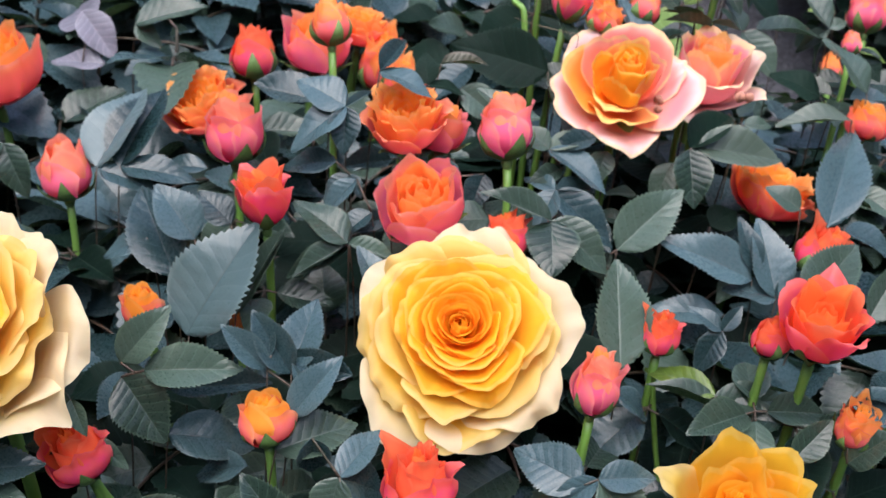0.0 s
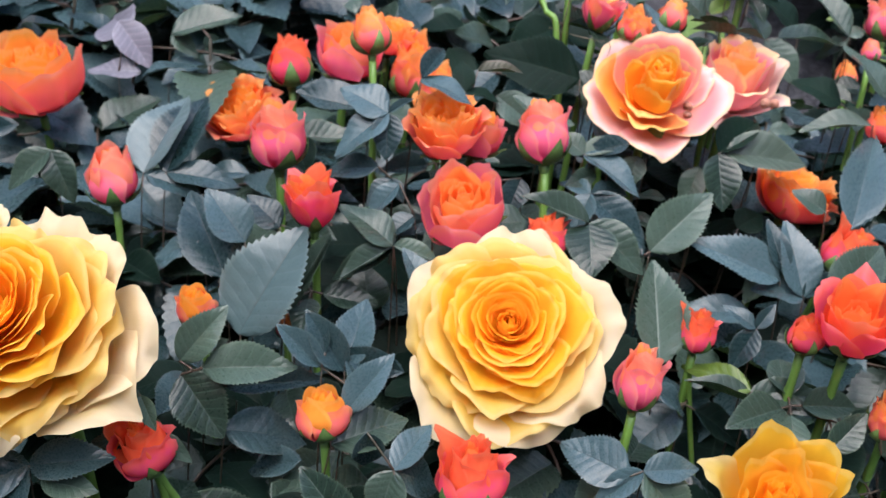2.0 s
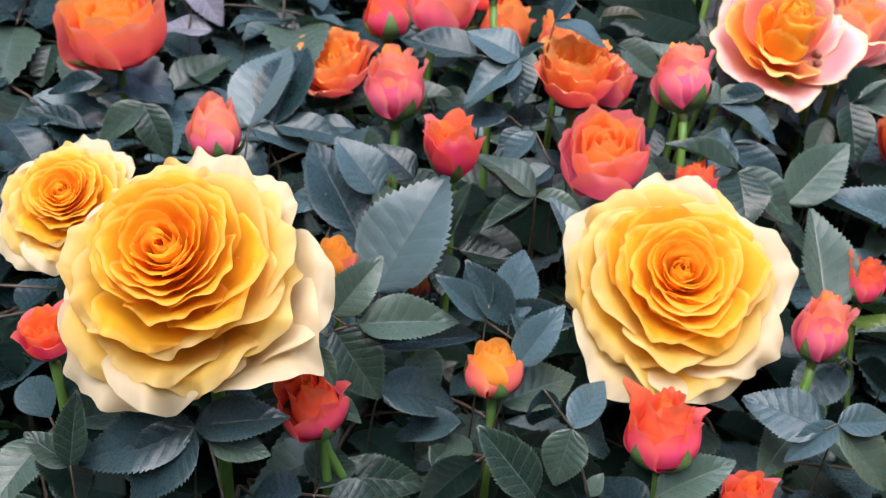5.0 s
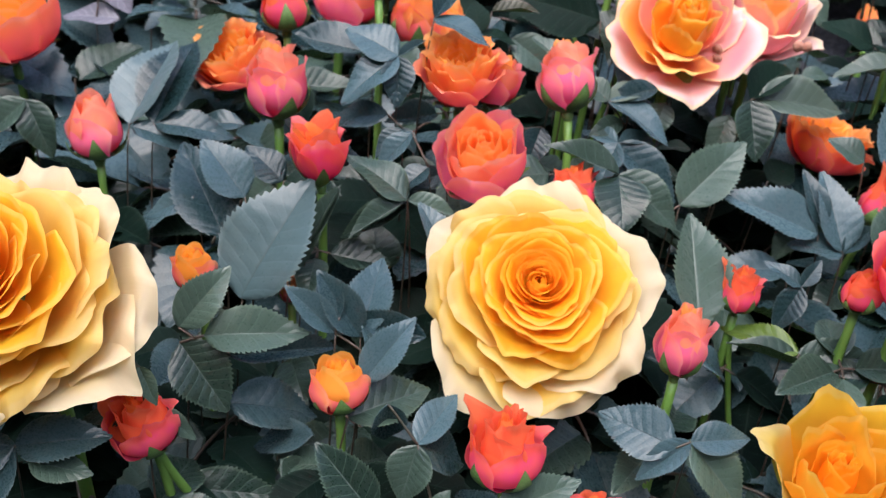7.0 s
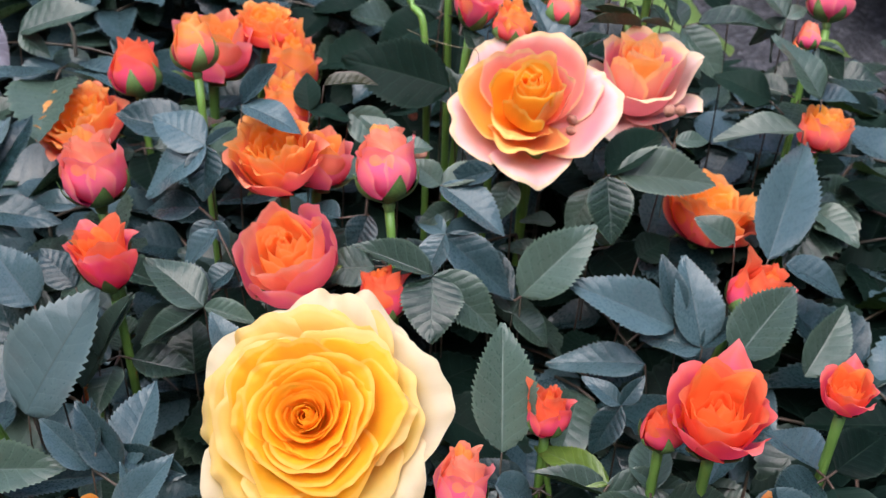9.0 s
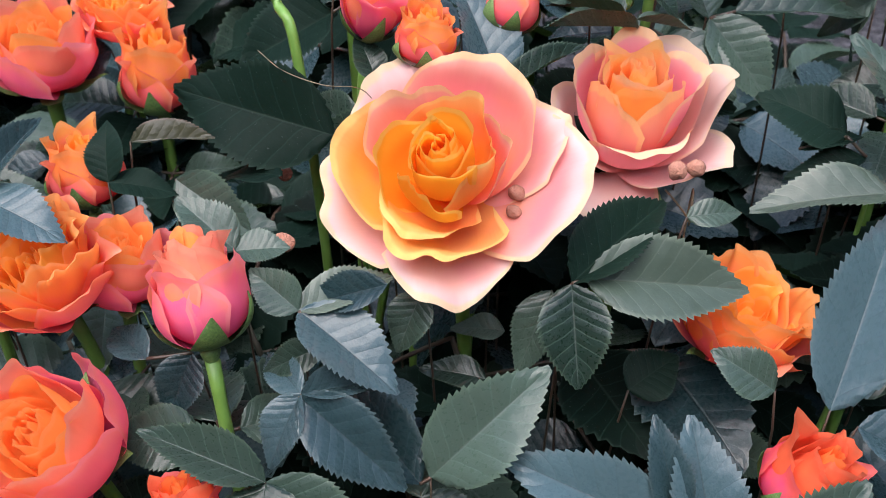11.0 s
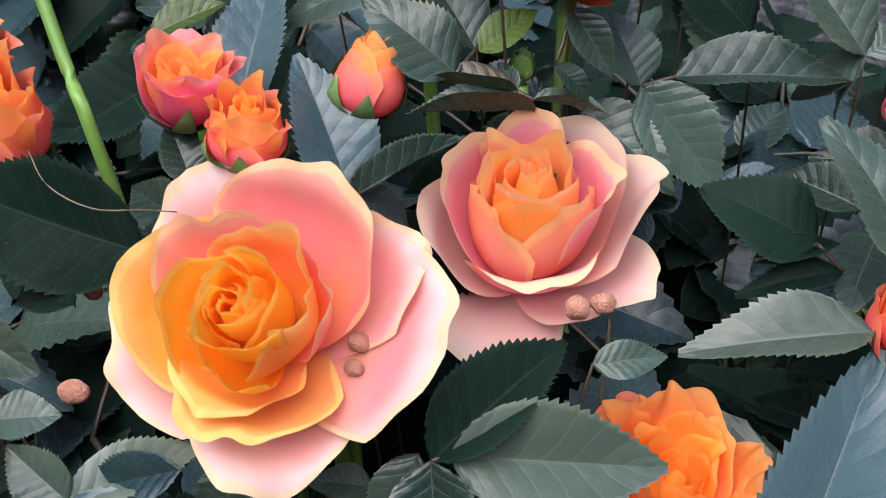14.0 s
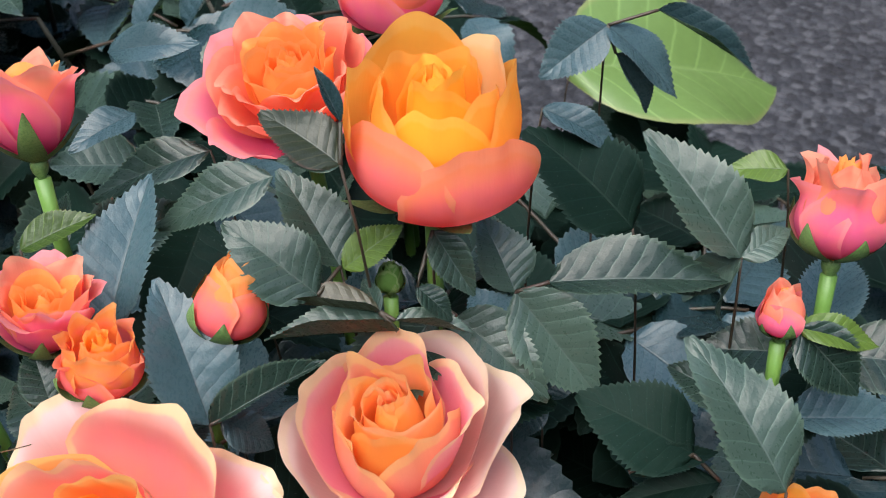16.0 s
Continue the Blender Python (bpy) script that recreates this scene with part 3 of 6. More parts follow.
def petal_plan(form, rng):
    """Every petal of a form: shape numbers, direction (None: the next turn of the spiral), pigment, tip and ruffle."""
    out = []
    if form in FULL:
        count, deep, tip, ruffle = FULL[form]
        for k in range(count):
            s = (k / (count - 1)) ** 1.25
            slot = 0 if s < 0.30 else (1 if s < 0.62 else (3 if s > 0.88 else 2))
            out.append((full_petal(s, rng, deep), None, slot, tip * smooth01((s - 0.2) / 0.5), ruffle * (0.5 + 0.5 * s)))
        return out
    heart = RINGS[form][0] if form in RINGS else LOOSE[form][0]
    n, ra, za, rb, zb = heart
    for k in range(n):
        s = k / (n - 1)
        th1, curl = -18 + 8 * s, 8 + 10 * s
        r = ra + (rb - ra) * s
        low = za * 0.4 * (1 - s)
        length, th0 = solve_petal(r, za + (zb - za) * s, th1, curl, 0.03, low)
        out.append(((length, 0.12 + 0.26 * s, th0, th1, curl, 0.03, low), None, 0, 0.03, 0.03))
    if form in LOOSE:
        _, pigments, rest, tip, ruffle = LOOSE[form]
        for k, ((az, r, z, half, th1, curl), slot) in enumerate(zip(rest, pigments)):
            r0, z0 = 0.04 + 0.05 * k / len(rest), 0.08 * (1 - k / len(rest))
            length, th0 = solve_petal(r, z, th1, curl, r0, z0)
            out.append(((length, half, th0, th1, curl, r0, z0), az, int(slot), tip, ruffle))
        return out
    turn = rng.uniform(0, 360)
    for ring, (count, r, z, half, th1, curl, tip, slot) in enumerate(RINGS[form][1]):
        r0, z0 = 0.04 + 0.03 * ring, 0.12 - 0.04 * ring
        turn += 180 / count + rng.uniform(-12, 12)
        for k in range(count):
            rr, zz = r * rng.uniform(0.93, 1.06), z * rng.uniform(0.94, 1.05)
            bend_out = curl * rng.uniform(0.6, 1.5)
            length, th0 = solve_petal(rr, zz, th1, bend_out, r0, z0)
            az = turn + 360 * k / count + rng.uniform(-14, 14)
            out.append(((length, half, th0, th1, bend_out, r0, z0), az, slot, tip * rng.uniform(0.5, 1.3), RINGS[form][2]))
    return out


def calyx_mesh():
    """The green hip under the petals: a small urn."""
    prof = [(0.0, -0.24), (0.05, -0.24), (0.06, -0.20), (0.10, -0.14), (0.125, -0.07), (0.12, -0.02), (0.08, 0.02)]
    n = 12
    verts = [(r * math.cos(2 * math.pi * k / n), r * math.sin(2 * math.pi * k / n), z) for r, z in prof for k in range(n)]
    faces = [(i * n + k, i * n + (k + 1) % n, (i + 1) * n + (k + 1) % n, (i + 1) * n + k) for i in range(len(prof) - 1) for k in range(n)]
    return mesh_from("calyx", verts, faces)


def sepal_mesh(rng, shape, part, flare, broad):
    """A pointed sepal that hugs the outer petals for a part of their length; its thin tip turns away by flare degrees."""
    length, half, th0, th1, curl, r, z = shape
    verts, faces = [], []
    n, r, z = 12, 0.10, z - 0.04
    side = rng.uniform(-0.2, 0.2)
    for i in range(n + 1):
        s = i / n
        th = radians(th0 + 2 + (th1 - th0) * smooth01(s * part * 1.15) + flare * smooth01((s - 0.66) / 0.34))
        w = broad * max(0.0, 1 - s) ** 1.1 * (0.8 + 1.3 * s) + 0.010
        for u in (-1, -0.5, 0, 0.5, 1):
            rr = r * 1.02 + 0.012 + 0.012 * (1 - u * u)
            ang = side * s + u * min(w / max(rr, 0.08), 0.62)
            verts.append((rr * math.cos(ang), rr * math.sin(ang), z))
        r += math.sin(th) * length * part / n
        z += math.cos(th) * length * part / n
    for i in range(n):
        for k in range(4):
            a = i * 5 + k
            faces.append((a, a + 1, a + 6, a + 5))
    return mesh_from("sepal", verts, faces)


def bloom_model(form, variety, seed, fine=False):
    """A rose head, one metre across before it is placed: petals, calyx and sepals under an Empty."""
    rng = random.Random(seed)
    head = new("rose", None)
    made = []
    reach = [0.0] * 24
    turn = rng.uniform(0, 360)
    pigments = PETAL[variety]
    for k, (shape, az, slot, tip, ruffle) in enumerate(petal_plan(form, rng)):
        length, half, th0, th1, curl, r0, z0 = shape
        j = lambda a: rng.uniform(1 - a, 1 + a)
        nu, nv = (34, 22) if fine else (20, 16)
        loose = az is None
        verts, faces, uvs = petal_surface(length * j(0.05), half * j(0.08), th0 + rng.uniform(-3, 3), th1 + rng.uniform(-6, 6) * (1.0 if loose else 0.5), curl * j(0.5 if loose else 0.2),
                                          r0, z0, tip * j(0.6), ruffle * j(0.5), 0.05 + 0.03 * rng.random(), rng, nu, nv, 0.34 if form in RINGS else (0.18 if loose else 0.30))
        ang = radians(turn + 137.5 * k + rng.uniform(-9, 9) * (3.0 if form in FULL else 1.0) if loose else az + rng.uniform(-4, 4))
        ca, sa = math.cos(ang), math.sin(ang)
        verts = [(x * ca - y * sa, x * sa + y * ca, z) for x, y, z in verts]
        for x, y, z in verts:
            b = int((math.atan2(y, x) / (2 * math.pi) % 1.0) * 24) % 24
            reach[b] = max(reach[b], math.hypot(x, y))
        made.append((verts, faces, uvs, min(slot, len(pigments) - 1)))
    size = 0.5 * 24 / sum(reach)
    for verts, faces, uvs, slot in made:
        me = mesh_from("petal", [(x * size, y * size, z * size) for x, y, z in verts], faces, uvs)
        piece("petal", me, pigments[slot], head)
    base = Matrix.Diagonal((size, size, size, 1))
    calyx = piece("calyx", calyx_mesh(), SEPAL, head, base)
    # share of the petal's length that the sepals hug, turn of their tips, breadth
    part, turn_a, turn_b, broad = {"bud": (0.76, -12, 26, 0.27), "cup_bud": (0.74, -8, 40, 0.20), "tight_bud": (0.86, -14, 20, 0.30), "half_open": (0.62, 0, 70, 0.24), "cup": (0.62, 0, 40, 0.26), "open_cup": (0.62, 0, 40, 0.26)}.get(form, (0.5, 30, 90, 0.2))
    for i in range(5):
        me = sepal_mesh(rng, shape, part * rng.uniform(0.75, 1.15), rng.uniform(turn_a, turn_b), broad * rng.uniform(0.8, 1.15))
        piece("sepal", me, SEPAL, calyx, Matrix.Rotation(2 * math.pi * (i + rng.uniform(-0.15, 0.15)) / 5, 4, "Z"))
    return head


MODEL, USED, HEADS = {}, set(), []


def axis_matrix(at, axis, spin, size):
    z = Vector(axis).normalized()
    y = (Vector((0, 1, 0.2)) - z * z.dot(Vector((0, 1, 0.2)))).normalized()
    q = Matrix((y.cross(z), y, z)).transposed().to_quaternion()
    return Matrix.LocRotScale(Vector(at), q @ Euler((0, 0, radians(spin))).to_quaternion(), Vector((size, size, size)))


def rose(form, variety, seed, at, axis, size, spin, label, category="rose", tall=1.0):
    """A rose on its own stem down to the soil. at: the base of its petals; axis: the way it faces; size: its width."""
    key = (form, variety, seed)
    HEADS.append((at, size))
    m = axis_matrix(at, axis, spin, size) @ Matrix.Diagonal((1, 1, tall, 1))
    if key not in MODEL:
        MODEL[key] = bloom_model(form, variety, seed, size > 0.03)
    if key not in USED:
        USED.add(key)
        ob = MODEL[key]
        ob.matrix_basis = m
    else:
        ob = copy_thing(MODEL[key], Matrix.Identity(4))
        ob.matrix_basis = m
    ob.name = "rose" if category == "rose" else "rosebud"
    tagged(ob, label, category, "roses of the bed")
    # stem: leaves along the axis, bends to upright, reaches the soil
    ax = Vector(axis).normalized()
    deep = 0.15
    a = Vector(at) - ax * size * deep
    b = Vector((a.x - ax.x * 0.05, a.y - ax.y * 0.05, 0.0))
    path = bend(a, -ax * 0.08, b, Vector((0, 0, -0.16)), 12)
    w = 0.0012 + 0.011 * size
    me = tube_mesh("stem", path, [w * (1.15 if i == 0 else 1.0 + 0.02 * i) for i in range(len(path))])
    st = piece("stem", me, STEM, ob)
    st.matrix_parent_inverse = m.inverted()
    return ob


# ---- leaves ----
def leaflet_mesh(seed, fold, droop, teeth=15, wide=0.33, wavy=0.02, bite=0.040):
    """A toothed rose leaflet, one metre long along +y, facing +z."""
    rng = random.Random(seed)
    nv = teeth * 2
    cols = (-1, -0.86, -0.48, -0.07, 0, 0.07, 0.48, 0.86, 1) if teeth > 13 else (-1, -0.8, -0.1, 0.1, 0.8, 1)
    verts, uvs, faces = [], [], []
    ph = rng.uniform(0, 6)
    for j in range(nv + 1):
        v = j / nv
        w = wide * 1.04 * (math.sin(math.pi * min(1.0, v ** 0.76)) ** 0.80) * (1.0 - 0.16 * v) + (0.004 if j in (0, nv) else 0.0)
        tooth = bite * math.sin(math.pi * min(1, v * 1.05)) if j % 2 else -0.004
        for u in cols:
            edge = abs(u) == 1
            x = u * w + (math.copysign(tooth * rng.uniform(0.7, 1.25), u) if edge else 0.0)
            y = v + (0.7 * bite if edge and j % 2 else 0.0)
            z = fold * abs(u) * w * 1.2 - droop * v * v - 0.10 * droop * abs(u) ** 2
            z += wavy * math.sin(9 * v + ph + (1.5 if u > 0 else 0)) * abs(u) ** 1.5
            z += 0.006 * math.sin(2 * math.pi * (8 * v - 1.3 * abs(u))) * (1 - abs(u)) * abs(u) * 3
            verts.append((x, y, z))
            uvs.append(((u + 1) / 2, v))
    n = len(cols)
    for j in range(nv):
        for i in range(n - 1):
            a = j * n + i
            faces.append((a, a + 1, a + n + 1, a + n))
    return verts, faces, uvs


LEAFLET, DEEP_LEAFLET = {}, {}
for tone in "bgorpldsc":
    for k, (fold, droop, wide, wavy) in enumerate(((0.34, 0.10, 0.34, 0.02), (0.20, 0.20, 0.37, 0.03), (0.52, 0.05, 0.31, 0.02), (0.28, 0.30, 0.35, 0.04), (0.42, -0.06, 0.33, 0.03))):
        bite = 0.006 if tone == "l" else 0.036
        me_ = mesh_from("leaflet", *leaflet_mesh(k + 11, fold, droop, 21 + k % 3, wide, wavy, bite))
        me_.materials.append(LEAF[tone])
        LEAFLET[tone, k] = me_
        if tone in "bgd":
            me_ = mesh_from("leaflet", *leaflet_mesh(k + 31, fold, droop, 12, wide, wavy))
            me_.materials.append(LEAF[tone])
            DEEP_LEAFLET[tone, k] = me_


def leaf_frame(base, tip, face, width=1.0):
    """From base to tip, its upper side towards face."""
    y = tip - base
    length = y.length
    y = y / length
    z = (face - y * face.dot(y)).normalized()
    x = y.cross(z)
    m = Matrix((x, y, z)).transposed().to_4x4()
    return Matrix.Translation(base) @ m @ Matrix.Diagonal((length * width, length, length, 1))


def leaf(tone, kind, base, tip, face, width=1.0):
    return tone, kind, Vector(base), Vector(tip), Vector(face), width


def spray(joint, leaves, label):
    """Leaflets that meet at one joint, on a stalk that goes down into the bush to the soil."""
    joint = Vector(joint)
    ob = new("leaf_spray", None)
    ob.matrix_basis = Matrix.Translation((joint.x, joint.y, 0))
    tagged(ob, label, "rose leaf", "leaf sprays of the bed")
    inv = ob.matrix_basis.inverted()
    back = Vector((0, 0, 0))
    for tone, kind, base, tip, face, width in leaves:
        piece("leaflet", LEAFLET[tone, kind], None, ob, inv @ leaf_frame(base, tip, face, width))
        back += (joint - tip).normalized()
        if 0.002 < (base - joint).length < 0.02:
            me = tube_mesh("stalklet", bend(inv @ joint, (inv @ base - inv @ joint) * 0.8, inv @ base, (inv @ base - inv @ joint) * 0.8, 5), [0.0004] * 6, 6)
            piece("stalklet", me, PETIOLE, ob)
    back = back / len(leaves) * 0.02 + Vector((0, 0, -0.07))
    low = inv @ Vector((joint.x + back.x * 0.5, joint.y + back.y * 0.5 + 0.01, 0.0))
    path = bend(inv @ joint, back, low, Vector((0, 0, -0.12)), 10)
    piece("stalk", tube_mesh("stalk", path, [0.00026 + 0.00002 * i for i in range(len(path))], 6), PETIOLE, ob)
    return ob


def canopy(x, y):
    """Height of the top of the bed."""
    return 0.221 + 0.074 * x + 0.272 * y + -0.004 * x * x + 0.000 * x * y + 0.000 * y * y


# ---- ground ----
def gravel_material():
    m, nodes, links, bsdf = shader("grey_gravel")
    tc = nodes.new("ShaderNodeTexCoord")
    vo = nodes.new("ShaderNodeTexVoronoi")
    vo.inputs["Scale"].default_value = 170
    links.new(tc.outputs["Object"], vo.inputs["Vector"])
    bw = nodes.new("ShaderNodeSeparateColor")
    links.new(vo.outputs["Color"], bw.inputs[0])
    col = ramp(nodes, links, bw.outputs[0], [(0.0, (0.008, 0.008, 0.011)), (0.6, (0.022, 0.023, 0.029)), (1.0, (0.06, 0.06, 0.067))])
    links.new(col, bsdf.inputs["Base Color"])
    bsdf.inputs["Roughness"].default_value = 0.85
    bump = nodes.new("ShaderNodeBump")
    bump.inputs["Strength"].default_value, bump.inputs["Distance"].default_value = 1.0, 0.005
    bump.invert = True
    links.new(vo.outputs["Distance"], bump.inputs["Height"])
    links.new(bump.outputs[0], bsdf.inputs["Normal"])
    return m


def grid_mesh(name, x0, x1, y0, y1, n, height):
    verts = [(x0 + (x1 - x0) * i / n, y0 + (y1 - y0) * j / n, height(x0 + (x1 - x0) * i / n, y0 + (y1 - y0) * j / n)) for j in range(n + 1) for i in range(n + 1)]
    faces = [(j * (n + 1) + i, j * (n + 1) + i + 1, (j + 1) * (n + 1) + i + 1, (j + 1) * (n + 1) + i) for j in range(n) for i in range(n)]
    return mesh_from(name, verts, faces)


gr = grid_mesh("ground", -60, 60, -60, 60, 40, lambda x, y: -0.004 + 0.002 * noise.noise((x * 0.3, y * 0.3, 0)))
gr.materials.append(gravel_material())
tagged(new("ground", gr), "grey gravel ground under and behind the rose bed", "ground", kind="structure")

# soil under the bush, its colour taken near black to stand for shade
so = grid_mesh("soil", -0.75, 0.46, -0.45, 0.44, 40, lambda x, y: 0.001 + 0.006 * noise.noise((x * 30, y * 30, 0)) ** 2)
so.materials.append(plain_material("shade_dark_soil", (0.008, 0.007, 0.006), (0.022, 0.018, 0.014), 90, 0.9, 0.8))
tagged(new("soil", so), "soil under the rose bush, coloured near black to stand for shade", "soil", kind="structure")

# plain unseen walls, added to block low sky light and horizon glare
SKY_BLOCK_WALL = plain_material("sky_block_grey", (0.10, 0.10, 0.10), (0.17, 0.17, 0.165), 3, 0.9, 0.4)
for name, x, y, wx, wy in (("added_wall_north", 0, 2.9, 6.0, 0.2), ("added_wall_south", 0, -2.9, 6.0, 0.2), ("added_wall_east", 2.9, 0, 0.2, 5.6), ("added_wall_west", -2.9, 0, 0.2, 5.6)):
    bm = bmesh.new()
    bmesh.ops.create_cube(bm, size=1.0, matrix=Matrix.Translation((x, y, 1.4)) @ Matrix.Diagonal((wx, wy, 2.84, 1)))
    bmesh.ops.bevel(bm, geom=bm.edges[:], offset=0.01, segments=2, affect="EDGES")
    me = bpy.data.meshes.new(name)
    bm.to_mesh(me)
    bm.free()
    me.materials.append(SKY_BLOCK_WALL)
    tagged(new(name, me), "plain grey unseen wall added to block low sky light", "wall", kind="structure")

# ---- the roses ----
rose("open_full", "yellow", 1, (0.0035, 0.0231, 0.2130), (-0.08, -0.60, 0.79), 0.0753, 0, "large full-blown yellow rose with pale cream outer petals", "rose", 1.00)
rose("deep_full", "yellow", 2, (-0.1377, -0.0190, 0.2349), (-0.17, -0.58, 0.80), 0.0724, 0, "large full-blown golden yellow rose with cream-white outer petals", "rose", 1.20)
rose("open_full", "yellow", 2, (-0.1794, 0.0372, 0.2235), (-0.11, -0.55, 0.83), 0.0467, 0, "yellow rose half hidden behind a larger yellow rose", "rose", 1.00)
rose("open_cup", "yellow", 3, (0.0836, -0.0332, 0.1873), (-0.10, -0.20, 0.97), 0.0392, 0, "half-open golden yellow rose with smooth cupped petals", "rose", 1.00)
rose("open_loose", "pink", 4, (0.0645, 0.1261, 0.2612), (-0.07, -0.49, 0.87), 0.0554, 0, "open blush pink rose with apricot heart and cream rims", "rose", 1.00)
rose("goblet", "blush", 5, (0.1045, 0.1536, 0.2513), (0.00, -0.13, 0.99), 0.0416, 0, "blush pink rose with apricot heart and pale outer petals", "rose", 0.95)
rose("half_open", "coral", 6, (-0.0088, 0.0742, 0.2288), (-0.16, -0.36, 0.92), 0.0318, 0, "coral pink rose, half open, beside yellow rose", "rose", 1.00)
rose("ruffled", "orange", 7, (-0.0171, 0.1027, 0.2451), (-0.10, -0.23, 0.97), 0.0322, 0, "amber orange rose with open ruffled heart", "rose", 1.25)
rose("half_open", "coral", 8, (-0.0062, 0.1098, 0.2427), (0.09, 0.03, 1.00), 0.0229, 0, "coral pink rose pressed against an orange one", "rose", 1.00)
rose("bud", "coral", 9, (0.0191, 0.0881, 0.2495), (-0.13, 0.38, 0.92), 0.0206, 0, "coral pink rosebud with green sepals on thick stem", "rosebud", 1.00)
rose("bud", "scarlet", 10, (0.0200, 0.0581, 0.2259), (-0.12, 0.16, 0.98), 0.0152, 0, "orange rosebud peeping over a yellow rose", "rosebud", 1.00)
rose("cup_bud", "scarlet", 26, (-0.0631, 0.0608, 0.2306), (-0.10, 0.03, 0.99), 0.0219, 0, "bright coral orange rosebud with loose tip", "rosebud", 1.30)
rose("tight_bud", "coral", 11, (-0.1448, 0.1093, 0.2103), (-0.09, 0.10, 0.99), 0.0199, 0, "closed pink rosebud among blue-green leaves", "rosebud", 1.00)
rose("bud", "coral", 9, (-0.0805, 0.1091, 0.2307), (-0.09, 0.10, 0.99), 0.0232, 0, "coral pink rosebud with pointed petals", "rosebud", 1.00)
rose("ruffled", "orange", 7, (-0.1007, 0.1725, 0.2178), (-0.32, -0.31, 0.89), 0.0377, 0, "orange rose with a pink base behind a bud", "rose", 1.00)
rose("tight_bud", "scarlet", 12, (-0.0823, 0.1750, 0.2393), (-0.09, 0.10, 0.99), 0.0188, 0, "scarlet orange rosebud on upright stem", "rosebud", 1.00)
rose("half_open", "orange", 13, (-0.1926, 0.1750, 0.2217), (-0.10, -0.19, 0.98), 0.0432, 0, "apricot orange rose on a bright green stem", "rose", 0.95)
rose("tight_bud", "orange", 14, (-0.0472, 0.1266, 0.2733), (-0.13, 0.38, 0.92), 0.0152, 0, "narrow orange rosebud with green sepals on a long stem", "rosebud", 1.00)
rose("bud", "orange", 15, (-0.0187, 0.1312, 0.2504), (-0.02, 0.14, 0.99), 0.0183, 0, "orange rosebud above a dark leaf", "rosebud", 0.80)
rose("half_open", "coral", 8, (-0.0598, 0.2044, 0.2353), (0.09, -0.08, 0.99), 0.0318, 0, "coral pink rose at the back of the bed", "rose", 1.00)
rose("ruffled", "orange", 7, (-0.0409, 0.2220, 0.2413), (0.09, -0.08, 0.99), 0.0277, 0, "striped orange and apricot rose at the back of the bed", "rose", 1.00)
rose("bud", "orange", 15, (-0.0294, 0.2108, 0.2239), (0.09, -0.08, 0.99), 0.0238, 0, "orange rosebud half hidden by a leaf", "rosebud", 1.00)
rose("cup_bud", "coral", 25, (0.0440, 0.1560, 0.2800), (0.18, 0.15, 0.97), 0.0193, 0, "coral pink rosebud opening behind an orange bud", "rosebud", 1.00)
rose("bud", "orange", 15, (0.0570, 0.1490, 0.2795), (0.15, 0.04, 0.99), 0.0147, 0, "small orange rosebud tucked between leaves", "rosebud", 0.75)
rose("tight_bud", "orange", 17, (0.0746, 0.1596, 0.2807), (0.25, 0.46, 0.86), 0.0131, 0, "pointed apricot orange rosebud behind a leaf", "rosebud", 1.00)
rose("ruffled", "orange", 24, (0.1295, 0.1255, 0.2155), (0.24, 0.04, 0.97), 0.0357, 0, "orange rose with a coral base half hidden by a leaf", "rose", 1.00)
rose("half_open", "orange", 13, (0.1723, 0.1444, 0.2447), (0.15, 0.12, 0.98), 0.0199, 0, "orange rose with pink outer petals by dark leaves", "rose", 1.00)
rose("bud", "scarlet", 18, (0.1383, 0.0854, 0.2126), (0.35, -0.06, 0.93), 0.0205, 0, "coral rosebud with one green sepal and pink base", "rosebud", 0.90)
rose("cup_bud", "scarlet", 16, (0.1091, 0.0040, 0.2312), (-0.06, -0.15, 0.99), 0.0293, 0, "bright coral red rose with pointed petals and sepals", "rose", 1.00)
rose("tight_bud", "scarlet", 12, (0.0961, 0.0065, 0.2289), (-0.05, -0.08, 1.00), 0.0113, 0, "small closed red rosebud in green sepals", "rosebud", 1.00)
rose("bud", "scarlet", 18, (0.0682, 0.0248, 0.2140), (-0.00, 0.03, 1.00), 0.0132, 0, "small red orange rosebud deep among leaves", "rosebud", 1.00)
rose("bud", "coral", 9, (0.0432, -0.0031, 0.2089), (0.05, 0.15, 0.99), 0.0150, 0, "coral rosebud with magenta base and green sepal", "rosebud", 1.25)
rose("bud", "scarlet", 18, (-0.0080, -0.0319, 0.1921), (-0.09, 0.10, 0.99), 0.0212, 0, "coral red rosebud with hot pink base and green sepals", "rosebud", 0.92)
rose("tight_bud", "amber", 31, (-0.0537, -0.0109, 0.1992), (-0.10, -0.01, 1.00), 0.0163, 0, "small apricot yellow rosebud clasped by green sepals", "rosebud", 0.85)
rose("bud", "scarlet", 18, (-0.1030, -0.0256, 0.1963), (-0.21, -0.25, 0.95), 0.0183, 0, "coral red rosebud half covered by a leaf", "rosebud", 1.00)
rose("tight_bud", "amber", 31, (-0.0995, 0.0352, 0.2074), (-0.11, -0.26, 0.96), 0.0129, 0, "little apricot rosebud behind a leaf", "rosebud", 1.00)
rose("tight_bud", "orange", 14, (-0.0712, 0.0518, 0.1906), (-0.09, 0.10, 0.99), 0.0081, 0, "small orange rosebud tip among leaves", "rosebud", 1.00)
rose("cup_bud", "scarlet", 16, (0.1408, 0.0057, 0.2439), (-0.05, -0.08, 1.00), 0.0154, 0, "coral red rose at the edge of the bed", "rose", 1.00)
